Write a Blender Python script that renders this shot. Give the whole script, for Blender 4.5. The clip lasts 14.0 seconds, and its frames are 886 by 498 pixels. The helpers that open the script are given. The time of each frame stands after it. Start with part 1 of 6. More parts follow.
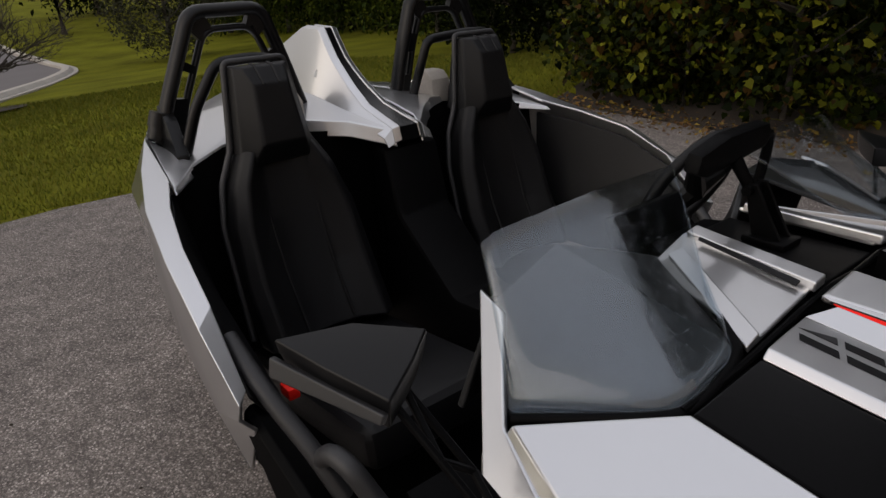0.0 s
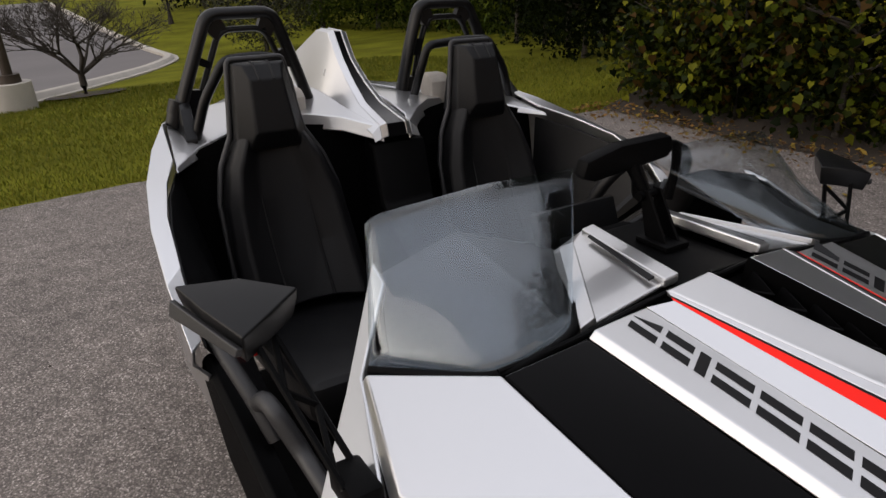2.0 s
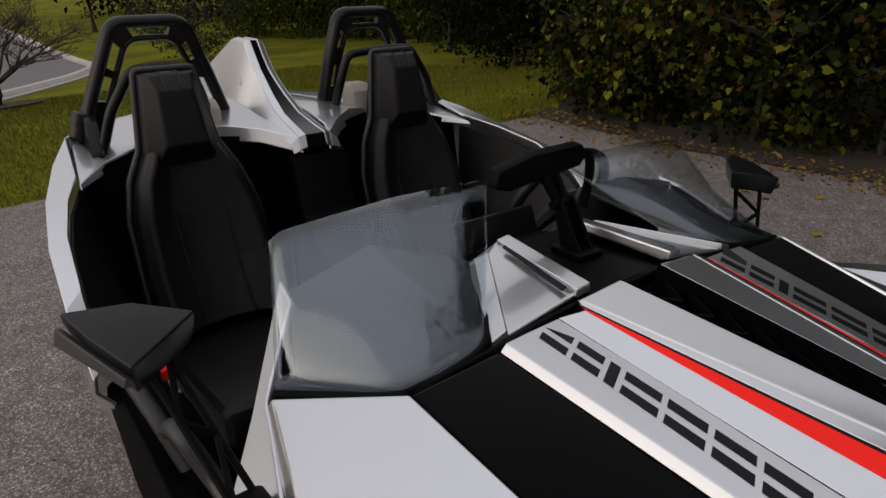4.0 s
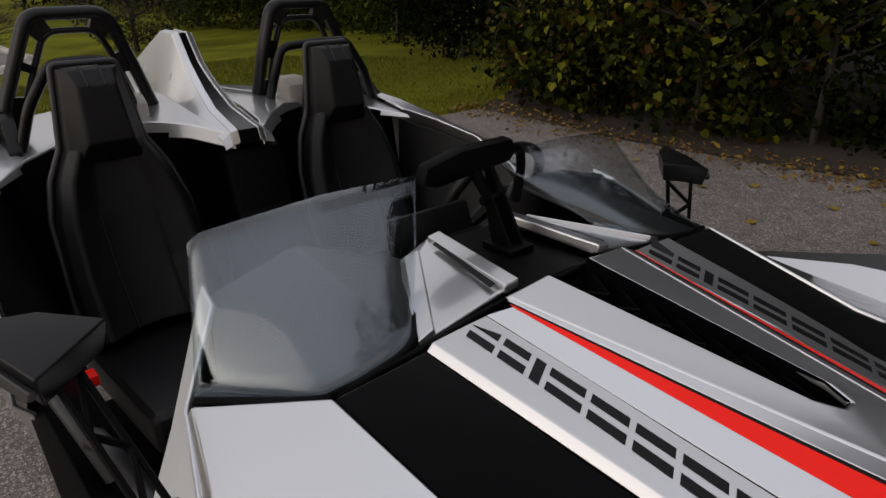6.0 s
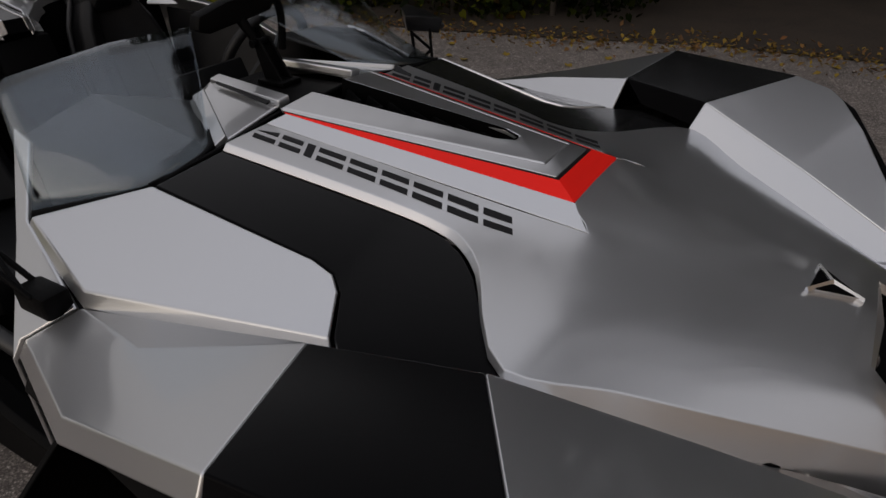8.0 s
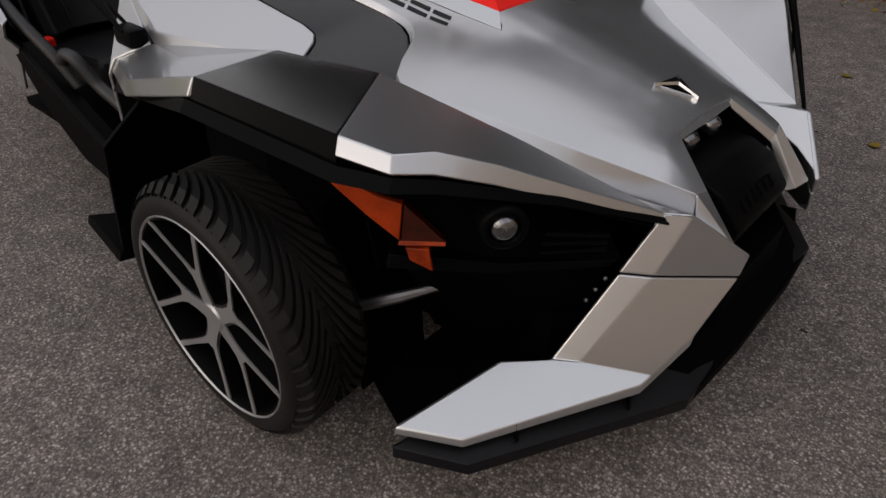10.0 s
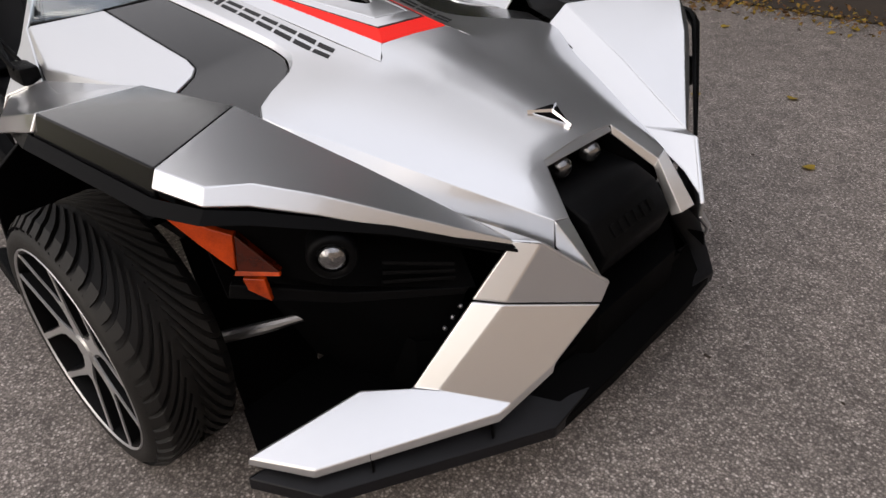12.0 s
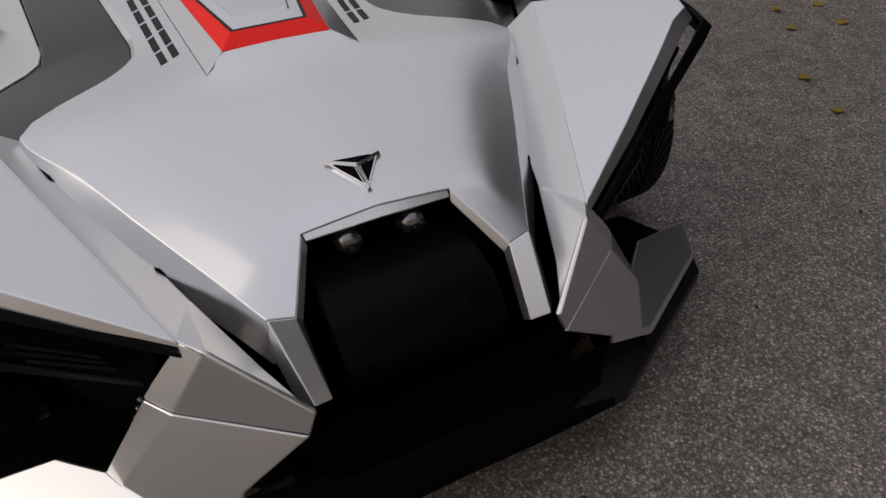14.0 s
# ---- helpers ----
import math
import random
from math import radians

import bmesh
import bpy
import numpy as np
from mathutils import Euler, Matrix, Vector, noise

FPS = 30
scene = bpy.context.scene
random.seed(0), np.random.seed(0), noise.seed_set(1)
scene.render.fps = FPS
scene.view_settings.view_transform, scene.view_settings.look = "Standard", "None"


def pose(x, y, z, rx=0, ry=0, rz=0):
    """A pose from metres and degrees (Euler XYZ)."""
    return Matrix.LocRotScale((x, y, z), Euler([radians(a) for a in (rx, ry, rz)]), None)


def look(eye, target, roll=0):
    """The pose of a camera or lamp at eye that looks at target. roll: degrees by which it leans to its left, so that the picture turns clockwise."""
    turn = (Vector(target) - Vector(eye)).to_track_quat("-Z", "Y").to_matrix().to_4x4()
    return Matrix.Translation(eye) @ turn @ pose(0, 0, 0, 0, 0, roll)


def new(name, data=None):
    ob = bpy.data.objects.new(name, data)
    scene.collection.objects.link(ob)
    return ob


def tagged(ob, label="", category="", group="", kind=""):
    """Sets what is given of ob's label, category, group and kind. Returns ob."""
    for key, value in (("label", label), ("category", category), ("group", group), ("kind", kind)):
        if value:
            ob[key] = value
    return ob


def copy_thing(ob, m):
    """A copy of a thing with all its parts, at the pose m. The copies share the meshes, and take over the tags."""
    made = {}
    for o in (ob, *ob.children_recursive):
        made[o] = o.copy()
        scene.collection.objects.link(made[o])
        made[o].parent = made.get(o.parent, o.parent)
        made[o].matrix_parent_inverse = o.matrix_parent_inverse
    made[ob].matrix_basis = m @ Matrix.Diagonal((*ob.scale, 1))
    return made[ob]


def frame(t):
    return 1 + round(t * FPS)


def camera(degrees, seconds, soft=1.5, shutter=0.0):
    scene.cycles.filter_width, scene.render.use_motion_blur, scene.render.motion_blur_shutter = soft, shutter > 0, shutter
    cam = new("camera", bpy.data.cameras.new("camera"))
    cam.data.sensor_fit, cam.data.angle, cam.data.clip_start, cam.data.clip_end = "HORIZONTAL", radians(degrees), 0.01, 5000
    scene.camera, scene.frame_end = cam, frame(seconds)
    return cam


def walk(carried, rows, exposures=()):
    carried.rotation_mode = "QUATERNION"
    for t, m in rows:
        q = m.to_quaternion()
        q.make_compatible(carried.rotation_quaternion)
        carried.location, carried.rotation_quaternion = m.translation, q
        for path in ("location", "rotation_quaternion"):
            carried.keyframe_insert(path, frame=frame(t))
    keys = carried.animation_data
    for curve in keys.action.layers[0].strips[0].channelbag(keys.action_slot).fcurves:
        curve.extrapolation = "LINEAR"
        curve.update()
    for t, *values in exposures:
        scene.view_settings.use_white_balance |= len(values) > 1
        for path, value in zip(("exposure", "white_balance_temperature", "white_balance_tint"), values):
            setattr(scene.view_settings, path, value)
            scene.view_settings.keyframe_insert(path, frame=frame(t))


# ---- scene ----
cam = camera(65.3, 14.0)
PATH = [
    (0, (-0.831, -1.218, 1.491), (-2.25, -0.089, 0.647), -3.7),
    (0.5, (-0.669, -1.291, 1.522), (-2.094, -0.137, 0.722), -2.3),
    (1, (-0.576, -1.235, 1.527), (-2.059, -0.16, 0.724), -2.3),
    (1.5, (-0.507, -1.1, 1.521), (-2.078, -0.166, 0.71), -1.3),
    (2, (-0.487, -1.062, 1.522), (-2.04, -0.115, 0.689), -2.7),
    (2.5, (-0.482, -1.045, 1.518), (-2.001, -0.053, 0.676), -2.6),
    (3, (-0.479, -1.029, 1.517), (-1.977, 0.001, 0.683), -2.4),
    (3.5, (-0.483, -1.01, 1.511), (-1.96, 0.046, 0.672), -2.3),
    (4, (-0.482, -0.997, 1.518), (-1.945, 0.094, 0.699), -2.0),
    (4.2, (-0.485, -0.963, 1.513), (-1.943, 0.125, 0.682), -2.7),
    (6.3, (-0.455, -0.947, 1.521), (-1.813, 0.263, 0.69), -1.7),
    (6.5, (-0.413, -0.955, 1.516), (-1.78, 0.265, 0.712), -3.0),
    (7, (-0.333, -1.02, 1.514), (-1.689, 0.244, 0.764), -2.4),
    (7.5, (-0.233, -1.154, 1.493), (-1.341, 0.228, 0.565), -3.5),
    (8, (-0.116, -1.254, 1.484), (-1.0, 0.187, 0.416), -1.8),
    (8.5, (0.119, -1.262, 1.463), (-0.914, 0.073, 0.39), -2.6),
    (9, (0.339, -1.358, 1.436), (-0.808, -0.188, 0.29), -0.7),
    (9.2, (0.422, -1.449, 1.413), (-0.715, -0.264, 0.272), -0.5),
    (11.3, (0.649, -1.642, 1.408), (-0.269, -0.405, 0.132), 1.2),
    (11.5, (0.675, -1.603, 1.407), (-0.23, -0.361, 0.127), 1.2),
    (12, (0.83, -1.377, 1.416), (-0.283, -0.151, 0.295), -1.2),
    (12.5, (0.932, -1.161, 1.404), (-0.262, -0.097, 0.202), -4.9),
    (13, (0.907, -0.903, 1.382), (-0.224, 0.16, 0.12), -1.7),
    (13.2, (0.916, -0.799, 1.417), (-0.237, 0.218, 0.138), -2.8),
    (13.5, (0.984, -0.641, 1.397), (-0.343, 0.248, 0.194), -4.8),
    (14, (1.076, -0.317, 1.409), (-0.375, 0.3, 0.18), -6.2),
]
# stops: the clip's camera brightens and darkens on the way
EXPOSE = [(0, -0.6), (0.5, -0.13), (1.0, 0.0), (1.5, 0.05), (2.0, -0.17), (2.5, -0.40), (3.0, -0.58), (4, -0.56), (6.5, -0.62), (7.0, -0.6), (7.5, -0.5), (8.0, -1.08), (8.5, -1.2), (9, -1.27), (11.5, 0.30), (12.0, 0.18), (12.5, -0.10), (13.0, -0.16), (13.5, -0.46), (14, -0.66)]
walk(cam, [(t, look(eye, target, roll)) for t, eye, target, roll in PATH], EXPOSE)

from mathutils.bvhtree import BVHTree

# ---- light ----
SUN_ELEV, SUN_AZ = 25.0, -100.0          # degrees; azimuth from +x towards +y
world = bpy.data.worlds.new("world")
scene.world = world
world.use_nodes = True
wn = world.node_tree
for n in list(wn.nodes):
    wn.nodes.remove(n)
w_out = wn.nodes.new("ShaderNodeOutputWorld")
w_bg = wn.nodes.new("ShaderNodeBackground")
w_hsv = wn.nodes.new("ShaderNodeHueSaturation")
w_sky = wn.nodes.new("ShaderNodeTexSky")
w_sky.sky_type = "NISHITA"
w_sky.sun_disc = False
w_sky.sun_elevation = radians(SUN_ELEV)
w_sky.sun_rotation = radians(90 - SUN_AZ)
w_sky.air_density, w_sky.dust_density, w_sky.ozone_density = 1.0, 4.0, 1.0
w_hsv.inputs["Saturation"].default_value = 0.6
w_hsv.inputs["Value"].default_value = 0.45
w_bg.inputs["Strength"].default_value = 0.10
wn.links.new(w_sky.outputs[0], w_hsv.inputs["Color"])
# a cloud deck over the clear sky, brighter towards the zenith
w_tc = wn.nodes.new("ShaderNodeTexCoord")
w_sep = wn.nodes.new("ShaderNodeSeparateXYZ")
w_range = wn.nodes.new("ShaderNodeMapRange")
w_range.inputs["To Min"].default_value, w_range.inputs["To Max"].default_value = 4.3, 11.5
w_cloud = wn.nodes.new("ShaderNodeMix")
w_cloud.data_type, w_cloud.blend_type = "RGBA", "MULTIPLY"
w_cloud.inputs[0].default_value = 1.0
w_tone = wn.nodes.new("ShaderNodeMix")
w_tone.data_type = "RGBA"
w_tone.inputs[6].default_value = (1.0, 0.91, 0.85, 1)
w_tone.inputs[7].default_value = (0.955, 0.955, 1.035, 1)
w_add = wn.nodes.new("ShaderNodeMix")
w_add.data_type, w_add.blend_type = "RGBA", "ADD"
w_add.inputs[0].default_value = 1.0
wn.links.new(w_tc.outputs["Generated"], w_sep.inputs[0])
wn.links.new(w_sep.outputs["Z"], w_range.inputs["Value"])
wn.links.new(w_sep.outputs["Z"], w_tone.inputs[0])
wn.links.new(w_tone.outputs[2], w_cloud.inputs[6])
wn.links.new(w_range.outputs["Result"], w_cloud.inputs[7])
wn.links.new(w_hsv.outputs[0], w_add.inputs[6])
wn.links.new(w_cloud.outputs[2], w_add.inputs[7])
wn.links.new(w_add.outputs[2], w_bg.inputs["Color"])
wn.links.new(w_bg.outputs[0], w_out.inputs["Surface"])

sun = new("sun", bpy.data.lights.new("sun", "SUN"))
sun.data.energy, sun.data.angle, sun.data.color = 0.8, radians(75), (1.0, 0.84, 0.70)
_d = Vector((math.cos(radians(SUN_ELEV)) * math.cos(radians(SUN_AZ)), math.cos(radians(SUN_ELEV)) * math.sin(radians(SUN_AZ)), math.sin(radians(SUN_ELEV))))
sun.matrix_world = look(_d * 30, (0, 0, 0))


# ---- materials ----
def material(name, colour, rough=0.5, metal=0.0, coat=0.0, var=0.12, scale=6.0, bump=0.0, bump_scale=200.0, fine=0.0, rough_var=0.1, spec=0.5):
    """A principled material whose colour, gloss and relief vary at two scales."""
    m = bpy.data.materials.new(name)
    m.use_nodes = True
    nt = m.node_tree
    p = nt.nodes["Principled BSDF"]
    p.inputs["Metallic"].default_value = metal
    p.inputs["Coat Weight"].default_value = coat
    p.inputs["Specular IOR Level"].default_value = spec
    p.inputs["Coat Roughness"].default_value = 0.05
    tc = nt.nodes.new("ShaderNodeTexCoord")
    big = nt.nodes.new("ShaderNodeTexNoise")
    big.inputs["Scale"].default_value = scale
    big.inputs["Detail"].default_value = 5.0
    small = nt.nodes.new("ShaderNodeTexNoise")
    small.inputs["Scale"].default_value = bump_scale
    small.inputs["Detail"].default_value = 3.0
    for n in (big, small):
        nt.links.new(tc.outputs["Object"], n.inputs["Vector"])
    add = nt.nodes.new("ShaderNodeMath")
    add.operation = "MULTIPLY_ADD"
    add.inputs[1].default_value = fine
    nt.links.new(small.outputs["Fac"], add.inputs[0])
    nt.links.new(big.outputs["Fac"], add.inputs[2])
    ramp = nt.nodes.new("ShaderNodeValToRGB")
    ramp.color_ramp.elements[0].position, ramp.color_ramp.elements[1].position = 0.3 + fine * 0.25, 0.7 + fine * 0.75
    ramp.color_ramp.elements[0].color = (*[c * (1 - var) for c in colour], 1)
    ramp.color_ramp.elements[1].color = (*[min(1, c * (1 + var)) for c in colour], 1)
    nt.links.new(add.outputs[0], ramp.inputs["Fac"])
    nt.links.new(ramp.outputs["Color"], p.inputs["Base Color"])
    rr = nt.nodes.new("ShaderNodeMapRange")
    rr.inputs["To Min"].default_value, rr.inputs["To Max"].default_value = max(0.02, rough * (1 - rough_var)), min(1, rough * (1 + rough_var))
    nt.links.new(big.outputs["Fac"], rr.inputs["Value"])
    nt.links.new(rr.outputs["Result"], p.inputs["Roughness"])
    if bump:
        b = nt.nodes.new("ShaderNodeBump")
        b.inputs["Strength"].default_value = bump
        b.inputs["Distance"].default_value = 0.002
        nt.links.new(small.outputs["Fac"], b.inputs["Height"])
        nt.links.new(b.outputs["Normal"], p.inputs["Normal"])
    return m


def leaf_material(name, colours, rough=0.5, trans=0.25, spec=0.15):
    """Leaf colours that differ from leaf to leaf."""
    m = bpy.data.materials.new(name)
    m.use_nodes = True
    nt = m.node_tree
    p = nt.nodes["Principled BSDF"]
    p.inputs["Roughness"].default_value = rough
    p.inputs["Specular IOR Level"].default_value = spec
    g = nt.nodes.new("ShaderNodeNewGeometry")
    ramp = nt.nodes.new("ShaderNodeValToRGB")
    els = ramp.color_ramp.elements
    while len(els) < len(colours):
        els.new(0.5)
    for i, c in enumerate(colours):
        els[i].position = i / (len(colours) - 1)
        els[i].color = (*c, 1)
    nt.links.new(g.outputs["Random Per Island"], ramp.inputs["Fac"])
    nt.links.new(ramp.outputs["Color"], p.inputs["Base Color"])
    tr = nt.nodes.new("ShaderNodeBsdfTranslucent")
    nt.links.new(ramp.outputs["Color"], tr.inputs["Color"])
    mix = nt.nodes.new("ShaderNodeMixShader")
    mix.inputs["Fac"].default_value = trans
    nt.links.new(p.outputs[0], mix.inputs[1])
    nt.links.new(tr.outputs[0], mix.inputs[2])
    nt.links.new(mix.outputs[0], nt.nodes["Material Output"].inputs["Surface"])
    return m


def glass_material(name, tint, strength):
    """A thin sheet: clear or tinted, with the gloss of its surface."""
    m = bpy.data.materials.new(name)
    m.use_nodes = True
    nt = m.node_tree
    nt.nodes.remove(nt.nodes["Principled BSDF"])
    t = nt.nodes.new("ShaderNodeBsdfTransparent")
    t.inputs["Color"].default_value = (*tint, 1)
    g = nt.nodes.new("ShaderNodeBsdfGlossy")
    g.inputs["Roughness"].default_value = 0.03
    g.inputs["Color"].default_value = (0.88, 0.94, 1.0, 1)
    lw = nt.nodes.new("ShaderNodeLayerWeight")
    lw.inputs["Blend"].default_value = 0.5
    power = nt.nodes.new("ShaderNodeMath")
    power.operation = "POWER"
    power.inputs[1].default_value = 5.0
    f = nt.nodes.new("ShaderNodeMath")
    f.operation = "MULTIPLY_ADD"
    f.inputs[1].default_value, f.inputs[2].default_value = 0.40, strength
    nt.links.new(lw.outputs["Facing"], power.inputs[0])
    nt.links.new(power.outputs[0], f.inputs[0])
    mix = nt.nodes.new("ShaderNodeMixShader")
    nt.links.new(f.outputs[0], mix.inputs["Fac"])
    nt.links.new(t.outputs[0], mix.inputs[1])
    nt.links.new(g.outputs[0], mix.inputs[2])
    nt.links.new(mix.outputs[0], nt.nodes["Material Output"].inputs["Surface"])
    return m


def asphalt(name):
    """Bound stones of several greys and browns, worn in patches."""
    m = bpy.data.materials.new(name)
    m.use_nodes = True
    nt = m.node_tree
    p = nt.nodes["Principled BSDF"]
    p.inputs["Roughness"].default_value = 0.85
    tc = nt.nodes.new("ShaderNodeTexCoord")
    vor = nt.nodes.new("ShaderNodeTexVoronoi")
    vor.inputs["Scale"].default_value = 150.0
    fine = nt.nodes.new("ShaderNodeTexNoise")
    fine.inputs["Scale"].default_value = 420.0
    mid = nt.nodes.new("ShaderNodeTexNoise")
    mid.inputs["Scale"].default_value = 9.0
    mid.inputs["Detail"].default_value = 6.0
    big = nt.nodes.new("ShaderNodeTexNoise")
    big.inputs["Scale"].default_value = 0.7
    big.inputs["Detail"].default_value = 4.0
    for n in (vor, fine, mid, big):
        nt.links.new(tc.outputs["Object"], n.inputs["Vector"])
    sep = nt.nodes.new("ShaderNodeSeparateColor")
    nt.links.new(vor.outputs["Color"], sep.inputs[0])
    ramp = nt.nodes.new("ShaderNodeValToRGB")
    els = ramp.color_ramp.elements
    els[0].position, els[0].color = 0.0, (0.125, 0.107, 0.096, 1)
    els[1].position, els[1].color = 1.0, (0.52, 0.465, 0.43, 1)
    for pos, c in ((0.45, (0.200, 0.174, 0.158, 1)), (0.84, (0.305, 0.268, 0.244, 1))):
        e = els.new(pos)
        e.color = c
    nt.links.new(sep.outputs[0], ramp.inputs["Fac"])
    last = ramp.outputs["Color"]
    for src, lo, hi in ((mid, 0.78, 1.22), (big, 0.80, 1.18), (fine, 0.62, 1.36)):
        r = nt.nodes.new("ShaderNodeMapRange")
        r.inputs["From Min"].default_value, r.inputs["From Max"].default_value = 0.3, 0.7
        r.inputs["To Min"].default_value, r.inputs["To Max"].default_value = lo, hi
        nt.links.new(src.outputs["Fac"], r.inputs["Value"])
        mx = nt.nodes.new("ShaderNodeMix")
        mx.data_type, mx.blend_type = "RGBA", "MULTIPLY"
        mx.inputs[0].default_value = 1.0
        nt.links.new(last, mx.inputs[6])
        nt.links.new(r.outputs["Result"], mx.inputs[7])
        last = mx.outputs[2]
    gap = nt.nodes.new("ShaderNodeMapRange")
    gap.inputs["From Min"].default_value, gap.inputs["From Max"].default_value = 0.25, 0.62
    gap.inputs["To Min"].default_value, gap.inputs["To Max"].default_value = 1.12, 0.58
    nt.links.new(vor.outputs["Distance"], gap.inputs["Value"])
    joint = nt.nodes.new("ShaderNodeMix")
    joint.data_type, joint.blend_type = "RGBA", "MULTIPLY"
    joint.inputs[0].default_value = 1.0
    nt.links.new(last, joint.inputs[6])
    nt.links.new(gap.outputs["Result"], joint.inputs[7])
    last = joint.outputs[2]
    nt.links.new(last, p.inputs["Base Color"])
    b = nt.nodes.new("ShaderNodeBump")
    b.inputs["Strength"].default_value, b.inputs["Distance"].default_value = 0.7, 0.004
    nt.links.new(sep.outputs[1], b.inputs["Height"])
    nt.links.new(b.outputs["Normal"], p.inputs["Normal"])
    return m


PAINT = material("silver_paint", (0.61, 0.615, 0.63), 0.30, 0.87, 1.0, 0.02, 2.0, 0.0, 1200, 0.05, 0.08)
MATTE = material("matte_black_wrap", (0.004, 0.004, 0.0045), 0.25, 0.0, 0.0, 0.15, 4.0, 0.05, 700, 0.1, 0.15, 0.02)


def grazing_gloss(m, power, gain, rough):
    """A wrap that is nearly dull face on and mirrors at low angles."""
    nt = m.node_tree
    gloss = nt.nodes.new("ShaderNodeBsdfGlossy")
    gloss.inputs["Roughness"].default_value = rough
    lw = nt.nodes.new("ShaderNodeLayerWeight")
    lw.inputs["Blend"].default_value = 0.5
    pw = nt.nodes.new("ShaderNodeMath")
    pw.operation = "POWER"
    pw.inputs[1].default_value = power
    up = nt.nodes.new("ShaderNodeMath")
    up.operation, up.use_clamp = "MULTIPLY", True
    up.inputs[1].default_value = gain
    mix = nt.nodes.new("ShaderNodeMixShader")
    nt.links.new(lw.outputs["Facing"], pw.inputs[0])
    nt.links.new(pw.outputs[0], up.inputs[0])
    nt.links.new(up.outputs[0], mix.inputs["Fac"])
    nt.links.new(nt.nodes["Principled BSDF"].outputs[0], mix.inputs[1])
    nt.links.new(gloss.outputs[0], mix.inputs[2])
    nt.links.new(mix.outputs[0], nt.nodes["Material Output"].inputs["Surface"])


grazing_gloss(MATTE, 4.9, 2.4, 0.20)
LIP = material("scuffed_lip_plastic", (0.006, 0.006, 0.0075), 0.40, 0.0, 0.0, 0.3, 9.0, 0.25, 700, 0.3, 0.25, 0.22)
TRIM = material("textured_black_plastic", (0.0022, 0.0022, 0.0025), 0.42, 0.0, 0.0, 0.2, 8.0, 0.25, 900, 0.2, 0.2, 0.06)
# blacker than the other plastics: deep shade of the recesses is in the colour
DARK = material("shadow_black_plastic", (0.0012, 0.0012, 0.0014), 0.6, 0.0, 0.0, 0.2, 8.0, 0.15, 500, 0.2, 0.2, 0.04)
SATIN = material("satin_black_metal", (0.005, 0.005, 0.0055), 0.32, 0.0, 0.0, 0.15, 10.0, 0.06, 800, 0.1, 0.2, 0.27)
VINYL = material("black_seat_vinyl", (0.0048, 0.0048, 0.0056), 0.46, 0.0, 0.0, 0.2, 12.0, 0.3, 600, 0.2, 0.2, 0.28)
GREYTRIM = material("grey_plastic", (0.03, 0.03, 0.032), 0.45, 0.1, 0.0, 0.1, 8.0, 0.15, 900, 0.1, 0.2)
STEEL = material("bare_steel_tube", (0.22, 0.22, 0.23), 0.35, 0.9, 0.0, 0.15, 20.0, 0.05, 500, 0.1, 0.3)
RED = material("red_decal", (0.92, 0.018, 0.011), 0.4, 0.0, 0.0, 0.04, 4.0, 0.02, 900, 0.05, 0.1, 0.15)
DECAL = material("black_decal", (0.006, 0.006, 0.007), 0.4, 0.0, 0.0, 0.1, 5.0, 0.02, 900, 0.05, 0.1, 0.2)
CHROME = material("chrome", (0.75, 0.75, 0.76), 0.14, 1.0, 0.0, 0.04, 20.0, 0.0, 500, 0.0, 0.3)
RUBBER = material("tyre_rubber", (0.007, 0.0064, 0.006), 0.6, 0.0, 0.0, 0.25, 10.0, 0.3, 400, 0.3, 0.1, 0.3)
PAINT.node_tree.nodes["Principled BSDF"].inputs["Coat IOR"].default_value = 2.25
PAINT.node_tree.nodes["Principled BSDF"].inputs["Coat Roughness"].default_value = 0.075
ALLOY = material("machined_alloy", (0.46, 0.46, 0.47), 0.38, 0.75, 0.0, 0.05, 30.0, 0.05, 800, 0.1, 0.2)
AMBER = material("amber_lens", (0.36, 0.036, 0.001), 0.22, 0.0, 0.25, 0.6, 16.0, 0.25, 300, 0.3, 0.3, 0.3)
EMBER = material("smoked_amber_lens", (0.05, 0.006, 0.001), 0.15, 0.0, 0.3, 0.4, 20.0, 0.1, 300, 0.2, 0.3, 0.3)
LENS = material("lamp_lens", (0.15, 0.15, 0.155), 0.05, 0.9, 1.0, 0.85, 70.0, 0.5, 160, 0.6, 0.3)
CLEAR = glass_material("clear_screen", (0.86, 0.89, 0.91), 0.092)
ASPHALT = asphalt("worn_asphalt")
DASH = material("satin_dash_plastic", (0.020, 0.021, 0.022), 0.30, 0.0, 0.0, 0.15, 6.0, 0.1, 700, 0.2, 0.2, 0.40)
ROADM = material("road_asphalt", (0.13, 0.12, 0.12), 0.9, 0.0, 0.0, 0.15, 0.3, 0.3, 60, 0.5, 0.05)
# beige of the unseen wall, kept bright and warm for its reflection
WALLM = material("bounce_wall_render", (0.78, 0.64, 0.51), 0.85, 0.0, 0.0, 0.06, 1.5, 0.3, 60, 0.2, 0.05)
KERBM = material("kerb_concrete", (0.42, 0.39, 0.35), 0.9, 0.0, 0.0, 0.15, 2.0, 0.3, 80, 0.4, 0.05)
EARTH = material("lawn_earth", (0.108, 0.110, 0.010), 0.95, 0.0, 0.0, 0.50, 0.7, 0.6, 40, 0.6, 0.05, 0.03)
SOIL = material("leaf_soil", (0.030, 0.022, 0.016), 0.95, 0.0, 0.0, 0.4, 3.0, 0.8, 60, 0.8, 0.05)
